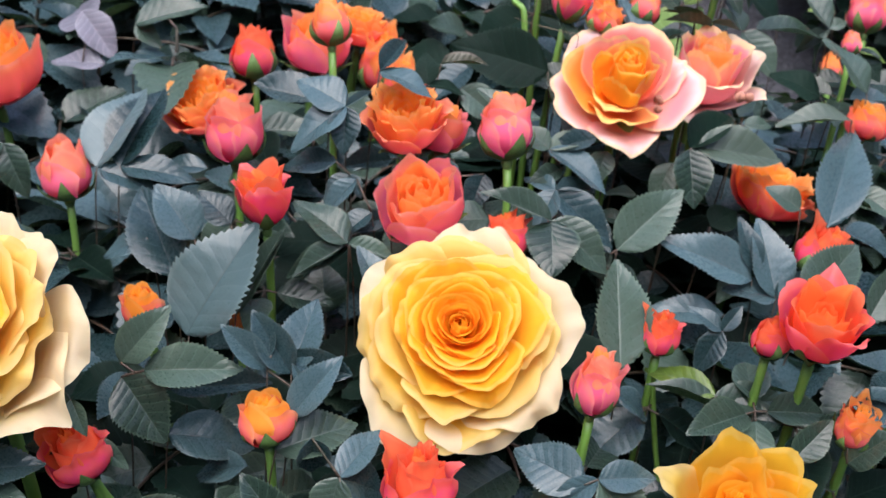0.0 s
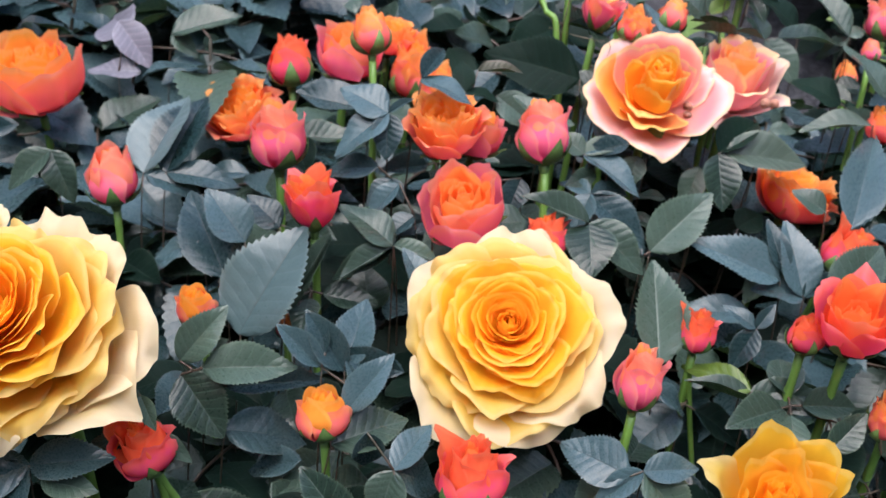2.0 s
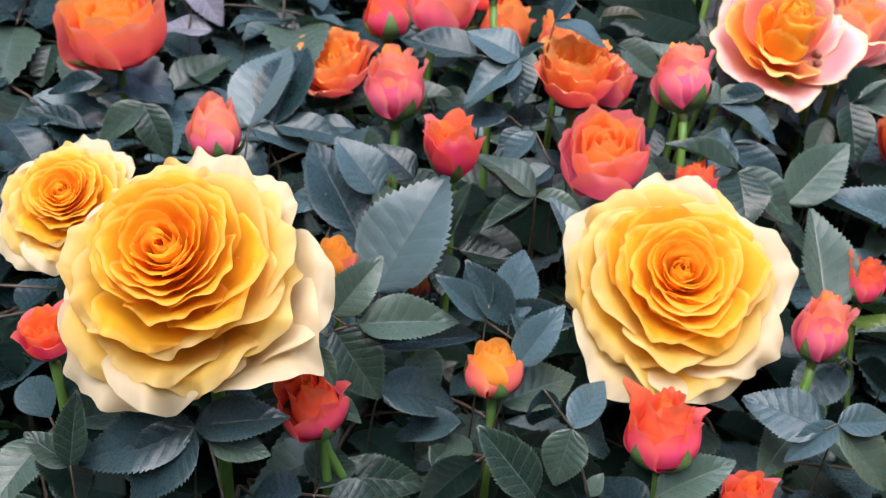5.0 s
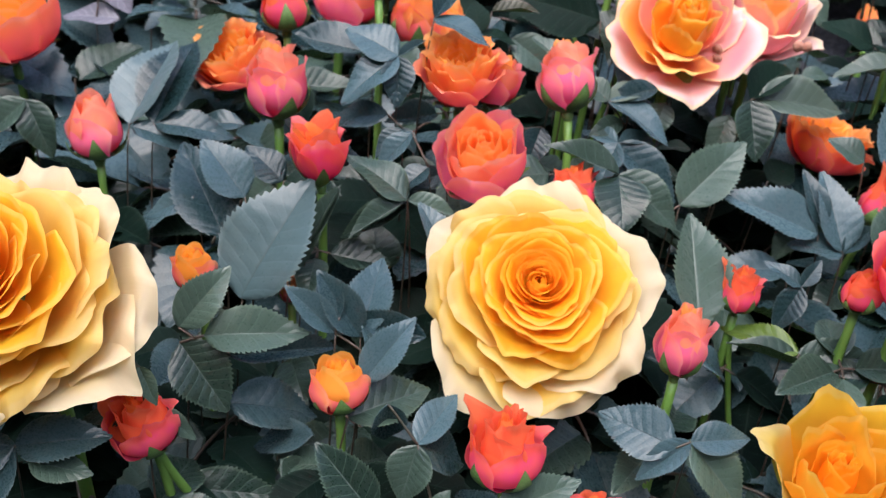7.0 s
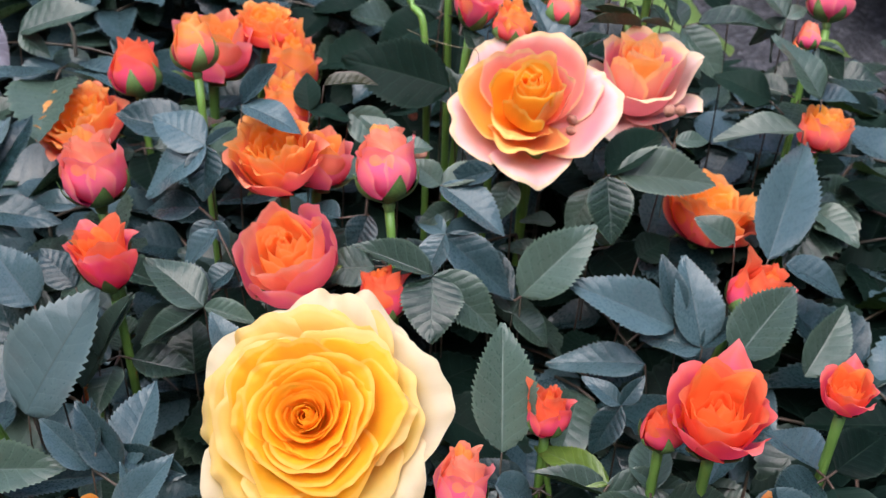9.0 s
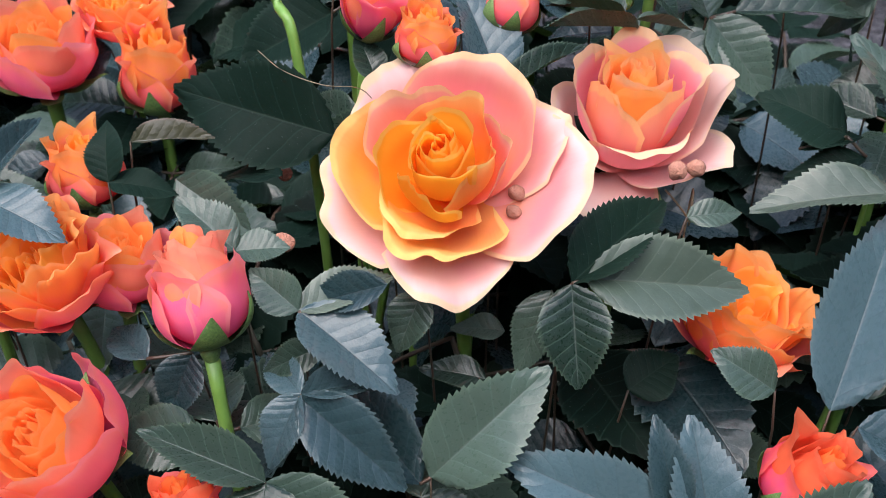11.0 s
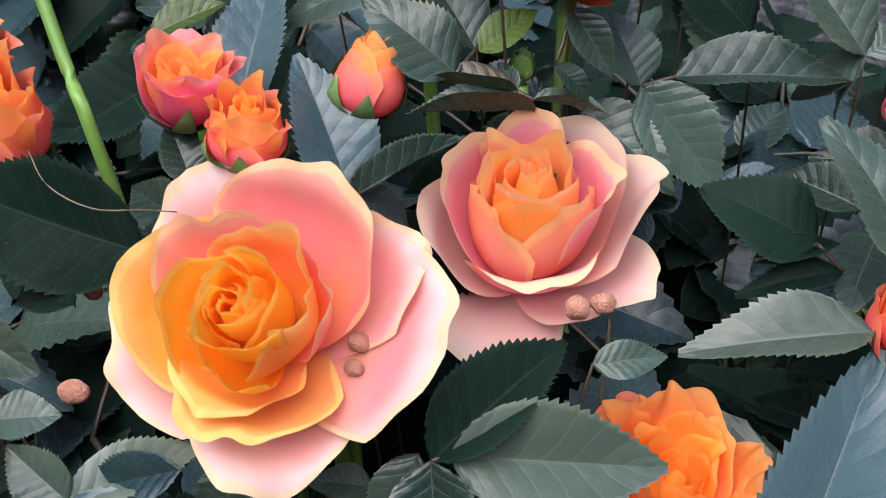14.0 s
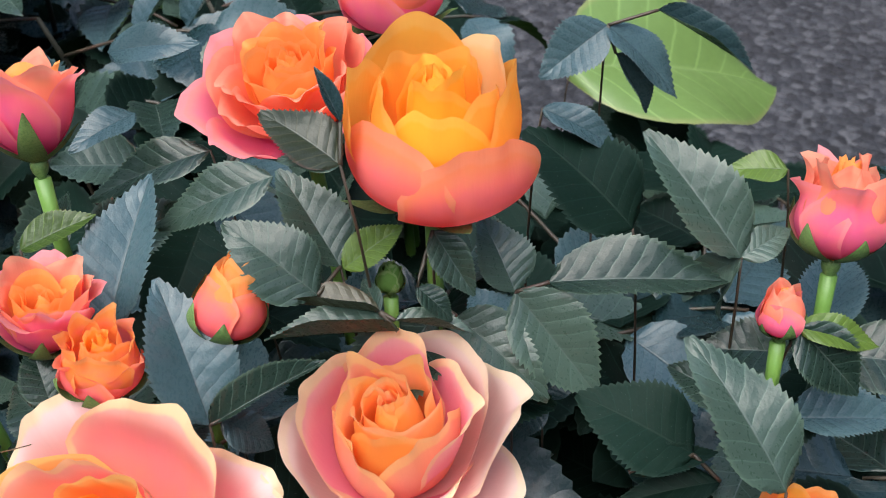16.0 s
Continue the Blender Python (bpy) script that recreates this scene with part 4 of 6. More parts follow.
rose("bud", "scarlet", 10, (0.0156, -0.0414, 0.1782), (-0.10, -0.12, 0.99), 0.0165, 0, "bright orange rosebud low in the bed", "rosebud", 1.00)
rose("bud", "orange", 15, (0.1211, -0.0124, 0.2108), (-0.06, -0.14, 0.99), 0.0139, 0, "small apricot rosebud low among leaves", "rosebud", 1.00)
rose("cup_bud", "scarlet", 16, (-0.1750, -0.0138, 0.2075), (-0.10, -0.12, 0.99), 0.0169, 0, "coral red rose behind a large yellow rose", "rose", 1.00)
rose("cup", "amber", 19, (0.1101, 0.1826, 0.2977), (0.07, 0.16, 0.99), 0.0316, 0, "half-open golden orange rose with pink outer petals", "rose", 0.92)
rose("layered", "coral", 20, (0.0761, 0.2214, 0.2818), (-0.02, -0.16, 0.99), 0.0421, 0, "full coral and orange rose behind an orange one", "rose", 1.00)
rose("cup_bud", "coral", 21, (0.0346, 0.1882, 0.2964), (-0.09, 0.41, 0.91), 0.0216, 0, "coral pink rosebud on an upright green stem", "rosebud", 1.10)
rose("bud", "coral", 22, (0.1818, 0.1916, 0.2743), (0.06, 0.43, 0.90), 0.0186, 0, "hot pink rosebud with pointed tip and sepals", "rosebud", 0.95)
rose("tight_bud", "coral", 11, (0.1714, 0.1766, 0.2693), (0.02, 0.32, 0.95), 0.0085, 0, "small closed pink and orange rosebud", "rosebud", 1.00)
rose("half_open", "coral", 8, (0.0837, 0.2877, 0.2681), (0.07, -0.04, 1.00), 0.0306, 0, "coral pink rose at the far side of the bed", "rose", 1.00)
rose("tight_bud", "orange", 14, (0.1981, 0.2510, 0.2301), (-0.03, 0.28, 0.96), 0.0116, 0, "small apricot rosebud far back in the bed", "rosebud", 1.00)
rose("tight_bud", "green", 23, (0.1020, 0.1736, 0.2796), (0.02, 0.32, 0.95), 0.0052, 0, "tiny closed green rosebud beneath an orange rose", "rosebud", 1.00)


def pellet(at, size, seed, label):
    """A rough baked-clay pellet."""
    bm = bmesh.new()
    bmesh.ops.create_icosphere(bm, subdivisions=3, radius=0.5)
    r = random.Random(seed)
    ox = r.uniform(0, 50)
    sq = (1.0, r.uniform(0.8, 0.95), r.uniform(0.75, 0.9))
    for v in bm.verts:
        k = 1 + 0.16 * noise.noise(v.co * 3 + Vector((ox, 0, 0))) + 0.05 * noise.noise(v.co * 11)
        v.co = Vector((v.co.x * sq[0], v.co.y * sq[1], v.co.z * sq[2])) * k
    me = bpy.data.meshes.new("clay_pellet")
    bm.to_mesh(me)
    bm.free()
    me.polygons.foreach_set("use_smooth", [True] * len(me.polygons))
    me.materials.append(CLAY)
    ob = new("clay_pellet", me)
    ob.matrix_basis = Matrix.LocRotScale(Vector(at), Euler((r.uniform(0, 6), r.uniform(0, 6), 0)), Vector((size, size, size)))
    return tagged(ob, label, "clay pellet", "pellets in the blooms")


CLAY = plain_material("baked_clay", (0.34, 0.14, 0.09), (0.52, 0.26, 0.18), 3, 0.85, 0.8)
pellet((0.0790, 0.1240, 0.2630), 0.0040, 3, "rough brown clay pellet lodged in a pink rose")
pellet((0.0786, 0.1205, 0.2606), 0.0035, 4, "rough brown clay pellet lodged in a pink rose")
pellet((0.1138, 0.1345, 0.2625), 0.0046, 5, "smooth tan clay pellet on a pale rose petal")
pellet((0.1180, 0.1362, 0.2620), 0.0043, 6, "smooth tan clay pellet on a pale rose petal")
pellet((0.0278, 0.1204, 0.2495), 0.0054, 7, "brown clay pellet among dark leaves")
pellet((0.0246, 0.1413, 0.2527), 0.0037, 8, "brown clay pellet among dark leaves")


def bare_stem(name, points, thick, material, label, category="stem"):
    vs = [Vector(p) for p in points]
    path = []
    for i in range(len(vs) - 1):
        a, b = vs[i], vs[i + 1]
        da = (vs[i + 1] - vs[max(i - 1, 0)]) * (0.5 if i else 1.0)
        db = (vs[min(i + 2, len(vs) - 1)] - vs[i]) * (0.5 if i + 2 < len(vs) else 1.0)
        path += bend(a, da, b, db, 6)[(1 if i else 0):]
    me = tube_mesh(name, path, [thick] * len(path), 8)
    me.materials.append(material)
    return tagged(new(name, me), label, category)


STRAW = plain_material("dry_straw", (0.12, 0.09, 0.05), (0.24, 0.19, 0.11), 60, 0.6)


bare_stem("dry_stem", [(0.0221, 0.1428, 0.2847), (0.0294, 0.1336, 0.2856), (0.0385, 0.1290, 0.2853), (0.0459, 0.1324, 0.2823), (0.0468, 0.1526, 0.2627)], 0.00010, STRAW, "thin dry straw-coloured stem across dark leaves")
bare_stem("dry_stem", [(0.1195, 0.1443, 0.0000), (0.1195, 0.1443, 0.2305), (0.1195, 0.1403, 0.2425), (0.1161, 0.1392, 0.2492), (0.1127, 0.1397, 0.2531)], 0.00025, STRAW, "withered sepal stalk under a pale rose")
bare_stem("green_cane", [(0.0300, 0.1520, 0.0000), (0.0300, 0.1520, 0.2000), (0.0278, 0.1541, 0.2761), (0.0222, 0.1625, 0.2870), (0.0140, 0.1760, 0.3060)], 0.0013, STEM, "bright green upright rose cane among dark leaves", "rose cane")

# ---- leaf sprays that show singly ----
spray((-0.0959, 0.0041, 0.2093), [leaf("g", 0, (-0.1005, 0.0059, 0.2114), (-0.0871, 0.0137, 0.2279), (0.03, -0.69, 0.73), 0.80), leaf("g", 0, (-0.0931, 0.0043, 0.2101), (-0.0639, 0.0036, 0.2144), (-0.17, -0.52, 0.84), 0.72), leaf("g", 0, (-0.0999, 0.0037, 0.2077), (-0.0852, -0.0069, 0.1920), (-0.19, -0.40, 0.90), 1.05), leaf("b", 2, (-0.0864, 0.0092, 0.1997), (-0.0555, 0.0107, 0.2042), (-0.18, -0.48, 0.86), 0.60)], "glossy dark green toothed rose leaves on a reddish stalk")
spray((-0.0855, 0.0349, 0.2032), [leaf("c", 0, (-0.0862, 0.0347, 0.2027), (-0.0673, 0.0525, 0.2377), (-0.20, -0.48, 0.86), 1.00)], "broad blue-green toothed rose leaf facing up")
spray((-0.0666, 0.0486, 0.2146), [leaf("g", 2, (-0.0666, 0.0486, 0.2146), (-0.0573, 0.0578, 0.2327), (-0.11, -0.37, 0.92), 0.42)], "blue-green toothed rose leaves on a thin stalk")
spray((-0.0933, 0.0532, 0.2135), [leaf("b", 0, (-0.0933, 0.0532, 0.2135), (-0.1102, 0.0789, 0.2351), (-0.01, -0.66, 0.75), 0.80)], "blue-green toothed rose leaves on a thin stalk")
spray((-0.1335, 0.1100, 0.2245), [leaf("c", 0, (-0.1335, 0.1100, 0.2245), (-0.1235, 0.1443, 0.2461), (-0.32, -0.29, 0.90), 0.85), leaf("b", 1, (-0.1324, 0.1094, 0.2237), (-0.1096, 0.1053, 0.2208), (0.07, -0.45, 0.89), 0.62)], "blue-grey oval rose leaves")
spray((-0.1737, 0.1257, 0.2240), [leaf("g", 0, (-0.1737, 0.1257, 0.2240), (-0.1909, 0.1190, 0.2090), (-0.24, -0.67, 0.70), 0.75), leaf("g", 1, (-0.1737, 0.1257, 0.2240), (-0.1639, 0.1148, 0.2068), (-0.19, -0.51, 0.84), 0.80), leaf("b", 0, (-0.1945, 0.1220, 0.2136), (-0.2179, 0.1279, 0.2195), (0.10, -0.41, 0.91), 0.50), leaf("b", 1, (-0.1939, 0.1505, 0.2231), (-0.2164, 0.1497, 0.2174), (0.01, -0.70, 0.71), 0.50)], "blue-green toothed rose leaves on a thin stalk")
spray((-0.0559, 0.0037, 0.2136), [leaf("b", 2, (-0.0559, 0.0037, 0.2136), (-0.0709, 0.0114, 0.2241), (-0.22, -0.39, 0.89), 0.70), leaf("b", 0, (-0.0550, 0.0059, 0.2175), (-0.0612, 0.0216, 0.2237), (-0.32, -0.53, 0.79), 0.65), leaf("b", 0, (-0.0300, 0.0017, 0.2149), (-0.0549, 0.0104, 0.2153), (-0.36, -0.65, 0.67), 0.50), leaf("b", 2, (-0.0412, -0.0019, 0.2065), (-0.0485, 0.0043, 0.2160), (-0.23, -0.54, 0.81), 0.50)], "blue-green toothed rose leaves on a thin stalk")
spray((-0.0511, -0.0133, 0.1968), [leaf("g", 0, (-0.0511, -0.0133, 0.1968), (-0.0275, -0.0020, 0.2008), (-0.03, -0.45, 0.89), 0.85)], "mid green toothed rose leaf beside an apricot bud")
spray((-0.0856, -0.0006, 0.1900), [leaf("b", 1, (-0.0856, -0.0006, 0.1900), (-0.0589, 0.0051, 0.1849), (-0.26, -0.38, 0.89), 0.85), leaf("b", 1, (-0.0610, -0.0067, 0.1841), (-0.0827, 0.0051, 0.1701), (-0.28, -0.45, 0.85), 0.50), leaf("g", 1, (-0.0991, -0.0124, 0.1667), (-0.0688, -0.0147, 0.1685), (-0.34, -0.51, 0.79), 0.60), leaf("g", 1, (-0.0694, -0.0098, 0.1771), (-0.0584, -0.0096, 0.1592), (0.07, -0.39, 0.92), 0.70)], "dark blue-green rose leaves in the shade")
spray((-0.0316, -0.0220, 0.1954), [leaf("b", 0, (-0.0316, -0.0220, 0.1954), (-0.0206, -0.0073, 0.2030), (-0.31, -0.64, 0.71), 0.75), leaf("g", 0, (-0.0316, -0.0220, 0.1954), (-0.0358, -0.0298, 0.1808), (-0.08, -0.44, 0.89), 1.10), leaf("b", 1, (-0.0316, -0.0220, 0.1954), (-0.0152, -0.0174, 0.1864), (0.08, -0.42, 0.90), 1.00), leaf("b", 0, (-0.0403, -0.0159, 0.2044), (-0.0397, -0.0137, 0.1880), (0.05, -0.43, 0.90), 0.90), leaf("g", 0, (-0.0260, -0.0318, 0.1793), (-0.0223, -0.0288, 0.1853), (-0.32, -0.49, 0.81), 1.00)], "blue-green toothed rose leaves on a thin stalk")
spray((-0.0432, -0.0384, 0.1847), [leaf("g", 2, (-0.0432, -0.0384, 0.1847), (-0.0595, -0.0278, 0.2001), (0.01, -0.70, 0.72), 0.85)], "upright dark green toothed rose leaf")
spray((-0.0101, -0.0402, 0.1879), [leaf("g", 0, (-0.0101, -0.0402, 0.1879), (0.0114, -0.0365, 0.1984), (-0.29, -0.55, 0.78), 0.75)], "green toothed rose leaf lying low")
spray((0.0433, -0.0260, 0.2035), [leaf("b", 0, (0.0433, -0.0260, 0.2035), (0.0599, -0.0263, 0.2063), (0.08, -0.50, 0.86), 0.85), leaf("g", 0, (0.0433, -0.0260, 0.2035), (0.0595, -0.0362, 0.1887), (0.04, -0.52, 0.85), 0.90), leaf("b", 2, (0.0433, -0.0260, 0.2035), (0.0287, -0.0304, 0.1931), (-0.06, -0.49, 0.87), 0.70), leaf("b", 1, (0.0392, -0.0266, 0.2017), (0.0190, -0.0163, 0.2059), (-0.34, -0.49, 0.80), 0.90)], "blue-green rose leaves round a brown stalk")
spray((-0.1343, -0.0381, 0.2048), [leaf("b", 1, (-0.1343, -0.0381, 0.2048), (-0.1662, -0.0403, 0.1949), (-0.36, -0.65, 0.67), 0.65), leaf("b", 0, (-0.1343, -0.0381, 0.2048), (-0.1110, -0.0379, 0.2097), (-0.17, -0.52, 0.84), 0.75), leaf("b", 0, (-0.1343, -0.0381, 0.2048), (-0.1501, -0.0464, 0.1872), (-0.15, -0.63, 0.76), 1.00), leaf("g", 0, (-0.1307, -0.0402, 0.2019), (-0.1148, -0.0426, 0.2006), (-0.30, -0.51, 0.81), 0.80)], "dark green rose leaves spread under a yellow rose")
spray((-0.1652, -0.0412, 0.1934), [leaf("g", 0, (-0.1652, -0.0412, 0.1934), (-0.1774, -0.0362, 0.1999), (0.00, -0.51, 0.86), 0.80), leaf("g", 2, (-0.1652, -0.0412, 0.1934), (-0.1648, -0.0318, 0.2101), (0.02, -0.32, 0.95), 0.70)], "blue-green toothed rose leaves on a thin stalk")
spray((-0.1043, -0.0298, 0.2252), [leaf("g", 2, (-0.1043, -0.0298, 0.2252), (-0.0994, -0.0350, 0.2170), (-0.03, -0.68, 0.73), 0.75), leaf("g", 1, (-0.1043, -0.0298, 0.2252), (-0.1149, -0.0301, 0.2227), (-0.05, -0.59, 0.81), 0.80)], "dark toothed leaf hanging over a red bud")
spray((-0.1012, -0.0235, 0.2063), [leaf("g", 1, (-0.1012, -0.0235, 0.2063), (-0.1224, -0.0229, 0.2033), (-0.20, -0.45, 0.87), 0.60), leaf("g", 1, (-0.1012, -0.0235, 0.2063), (-0.0914, -0.0283, 0.1999), (-0.17, -0.67, 0.72), 0.60)], "blue-green toothed rose leaves on a thin stalk")
spray((0.0633, 0.0816, 0.2194), [leaf("g", 0, (0.0633, 0.0816, 0.2194), (0.0867, 0.0942, 0.2408), (-0.05, -0.62, 0.78), 0.80), leaf("b", 0, (0.0611, 0.0808, 0.2179), (0.0390, 0.1014, 0.2302), (0.04, -0.31, 0.95), 0.60)], "bright mid green toothed rose leaf")
spray((0.0375, 0.0840, 0.2413), [leaf("b", 0, (0.0375, 0.0840, 0.2413), (0.0301, 0.0765, 0.2289), (-0.10, -0.32, 0.94), 0.80), leaf("b", 2, (0.0375, 0.0840, 0.2413), (0.0542, 0.0928, 0.2377), (-0.27, -0.42, 0.86), 0.65), leaf("b", 1, (0.0375, 0.0840, 0.2413), (0.0266, 0.0964, 0.2415), (0.14, -0.62, 0.77), 0.60), leaf("b", 0, (0.0533, 0.1033, 0.2542), (0.0344, 0.1010, 0.2492), (0.08, -0.53, 0.84), 0.62)], "small blue-green rose leaves round one joint")
spray((0.0557, 0.0185, 0.2111), [leaf("g", 2, (0.0557, 0.0185, 0.2111), (0.0552, 0.0464, 0.2363), (0.05, -0.72, 0.69), 0.78)], "dark green pointed toothed rose leaf standing up")
spray((0.0897, 0.0292, 0.2210), [leaf("b", 0, (0.0897, 0.0292, 0.2210), (0.0812, 0.0218, 0.2086), (0.00, -0.41, 0.91), 0.80), leaf("b", 1, (0.0897, 0.0292, 0.2210), (0.0790, 0.0341, 0.2279), (-0.10, -0.40, 0.91), 0.60), leaf("b", 0, (0.0897, 0.0292, 0.2210), (0.0962, 0.0338, 0.2286), (0.17, -0.43, 0.88), 0.70)], "blue-green toothed rose leaves on a thin stalk")
spray((0.0841, 0.0087, 0.2069), [leaf("g", 0, (0.0841, 0.0087, 0.2069), (0.1100, 0.0096, 0.2100), (0.16, -0.43, 0.89), 0.65), leaf("g", 2, (0.0879, 0.0074, 0.2051), (0.0635, 0.0125, 0.2114), (-0.05, 0.10, 0.99), 0.45), leaf("o", 1, (0.0857, 0.0100, 0.2089), (0.0649, 0.0239, 0.2109), (-0.19, -0.40, 0.89), 0.50), leaf("b", 1, (0.0540, 0.0101, 0.2069), (0.0694, 0.0147, 0.1966), (0.11, -0.33, 0.94), 0.80)], "green toothed rose leaves lying flat")
spray((0.1177, -0.0097, 0.2254), [leaf("b", 0, (0.1177, -0.0097, 0.2254), (0.1407, -0.0137, 0.2206), (-0.30, -0.50, 0.81), 0.75), leaf("g", 0, (0.1016, -0.0193, 0.2091), (0.1134, -0.0129, 0.2199), (0.17, -0.52, 0.84), 0.80), leaf("g", 0, (0.1178, -0.0198, 0.2093), (0.1264, -0.0226, 0.2242), (0.05, -0.29, 0.96), 1.00)], "pale blue-green rose leaves low in the bed")
spray((-0.0714, 0.0443, 0.2055), [leaf("g", 2, (-0.0714, 0.0443, 0.2055), (-0.0573, 0.0595, 0.2305), (-0.02, -0.44, 0.90), 0.42)], "blue-green toothed rose leaves on a thin stalk")
spray((-0.0423, 0.0651, 0.1945), [leaf("g", 1, (-0.0423, 0.0651, 0.1945), (-0.0454, 0.0749, 0.2097), (-0.21, -0.37, 0.90), 1.30)], "round dark green leaf deep in the shade")
spray((-0.0348, 0.0609, 0.2257), [leaf("b", 0, (-0.0348, 0.0609, 0.2257), (-0.0533, 0.0690, 0.2373), (0.04, -0.32, 0.95), 0.90), leaf("g", 2, (-0.0348, 0.0609, 0.2257), (-0.0559, 0.0550, 0.2150), (0.07, -0.55, 0.83), 0.60)], "blue-green toothed rose leaves on a thin stalk")
spray((-0.0220, 0.0753, 0.2298), [leaf("b", 0, (-0.0220, 0.0753, 0.2298), (-0.0369, 0.0732, 0.2255), (0.05, -0.63, 0.78), 0.75)], "blue-green toothed rose leaves on a thin stalk")
spray((-0.0219, 0.0408, 0.2188), [leaf("b", 0, (-0.0219, 0.0408, 0.2188), (-0.0310, 0.0500, 0.2327), (0.10, -0.30, 0.95), 0.80)], "dark blue-green leaf tucked under a yellow rose")
spray((-0.0368, 0.0881, 0.2397), [leaf("b", 0, (-0.0368, 0.0881, 0.2397), (-0.0460, 0.0828, 0.2307), (0.02, -0.28, 0.96), 0.80), leaf("b", 0, (-0.0368, 0.0881, 0.2397), (-0.0319, 0.0835, 0.2327), (0.02, -0.59, 0.80), 0.75), leaf("b", 1, (-0.0420, 0.0905, 0.2431), (-0.0646, 0.0995, 0.2371), (0.15, -0.64, 0.76), 0.55)], "blue-green toothed rose leaves on a thin stalk")
spray((-0.1248, 0.1106, 0.2250), [leaf("b", 0, (-0.1248, 0.1106, 0.2250), (-0.1159, 0.1471, 0.2458), (-0.17, -0.28, 0.95), 0.75), leaf("b", 1, (-0.1248, 0.1106, 0.2250), (-0.0960, 0.1095, 0.2253), (-0.24, -0.40, 0.89), 0.60), leaf("b", 1, (-0.0939, 0.1240, 0.2202), (-0.1166, 0.1255, 0.2211), (0.16, -0.34, 0.93), 0.55)], "long blue-grey rose leaves at the back")
spray((-0.0870, 0.0576, 0.2262), [leaf("b", 0, (-0.0870, 0.0576, 0.2262), (-0.1015, 0.0678, 0.2414), (0.19, -0.66, 0.73), 1.00)], "blue-green toothed rose leaves on a thin stalk")
spray((-0.0754, 0.0629, 0.2298), [leaf("b", 1, (-0.0754, 0.0629, 0.2298), (-0.0874, 0.0696, 0.2396), (0.09, -0.60, 0.79), 0.90)], "blue-green toothed rose leaves on a thin stalk")
spray((-0.1042, 0.0621, 0.2228), [leaf("b", 1, (-0.1042, 0.0621, 0.2228), (-0.1198, 0.0591, 0.2170), (-0.13, -0.60, 0.79), 0.65)], "blue-green toothed rose leaves on a thin stalk")
spray((-0.0487, 0.0047, 0.2118), [leaf("b", 2, (-0.0487, 0.0047, 0.2118), (-0.0620, 0.0152, 0.2274), (-0.23, -0.40, 0.89), 0.75), leaf("b", 0, (-0.0487, 0.0047, 0.2118), (-0.0434, 0.0259, 0.2270), (-0.16, -0.66, 0.74), 0.75)], "blue-green toothed rose leaves on a thin stalk")
spray((-0.0474, -0.0077, 0.2054), [leaf("b", 0, (-0.0474, -0.0077, 0.2054), (-0.0340, 0.0021, 0.2218), (-0.06, -0.49, 0.87), 0.70)], "blue-green toothed rose leaves on a thin stalk")
spray((-0.0395, 0.0973, 0.2619), [leaf("b", 1, (-0.0395, 0.0973, 0.2619), (-0.0572, 0.1036, 0.2703), (-0.10, -0.49, 0.86), 0.95), leaf("b", 0, (-0.0395, 0.0973, 0.2619), (-0.0396, 0.0861, 0.2485), (0.00, -0.21, 0.98), 0.95), leaf("b", 1, (-0.0395, 0.0973, 0.2619), (-0.0594, 0.0871, 0.2510), (0.05, -0.24, 0.97), 0.75), leaf("b", 2, (-0.0395, 0.0973, 0.2619), (-0.0307, 0.1020, 0.2668), (0.05, -0.47, 0.88), 0.50)], "smooth blue-grey oval rose leaves round one joint")
spray((-0.0283, 0.1030, 0.2741), [leaf("b", 1, (-0.0283, 0.1030, 0.2741), (-0.0087, 0.0967, 0.2717), (0.12, -0.16, 0.98), 0.80), leaf("b", 2, (-0.0283, 0.1030, 0.2741), (-0.0198, 0.1220, 0.2806), (0.05, -0.51, 0.86), 0.55)], "dark slate-blue leaf over an orange rose")
spray((-0.0435, 0.2159, 0.2392), [leaf("b", 1, (-0.0435, 0.2159, 0.2392), (-0.0725, 0.2090, 0.2328), (0.24, -0.56, 0.80), 0.80)], "blue-green toothed rose leaves on a thin stalk")
spray((0.0341, 0.0638, 0.2391), [leaf("g", 1, (0.0341, 0.0638, 0.2391), (0.0340, 0.0443, 0.2315), (-0.01, -0.09, 1.00), 1.20), leaf("g", 0, (0.0341, 0.0638, 0.2391), (0.0552, 0.0541, 0.2263), (-0.03, -0.50, 0.87), 0.85), leaf("g", 2, (0.0341, 0.0638, 0.2391), (0.0093, 0.0689, 0.2467), (0.19, -0.36, 0.91), 0.60)], "olive green toothed rose leaves behind a yellow rose")
spray((0.0123, 0.0946, 0.2403), [leaf("b", 0, (0.0123, 0.0946, 0.2403), (0.0073, 0.0852, 0.2294), (0.16, -0.24, 0.96), 1.00), leaf("b", 0, (0.0028, 0.0932, 0.2393), (-0.0093, 0.1043, 0.2376), (0.18, -0.44, 0.88), 0.75)], "blue-green toothed rose leaves on a thin stalk")
spray((0.0371, 0.0837, 0.2408), [leaf("b", 0, (0.0371, 0.0837, 0.2408), (0.0308, 0.0739, 0.2297), (-0.10, -0.18, 0.98), 0.90), leaf("b", 0, (0.0371, 0.0837, 0.2408), (0.0595, 0.0727, 0.2264), (-0.11, -0.46, 0.88), 0.72)], "blue-green toothed rose leaves under a bud")
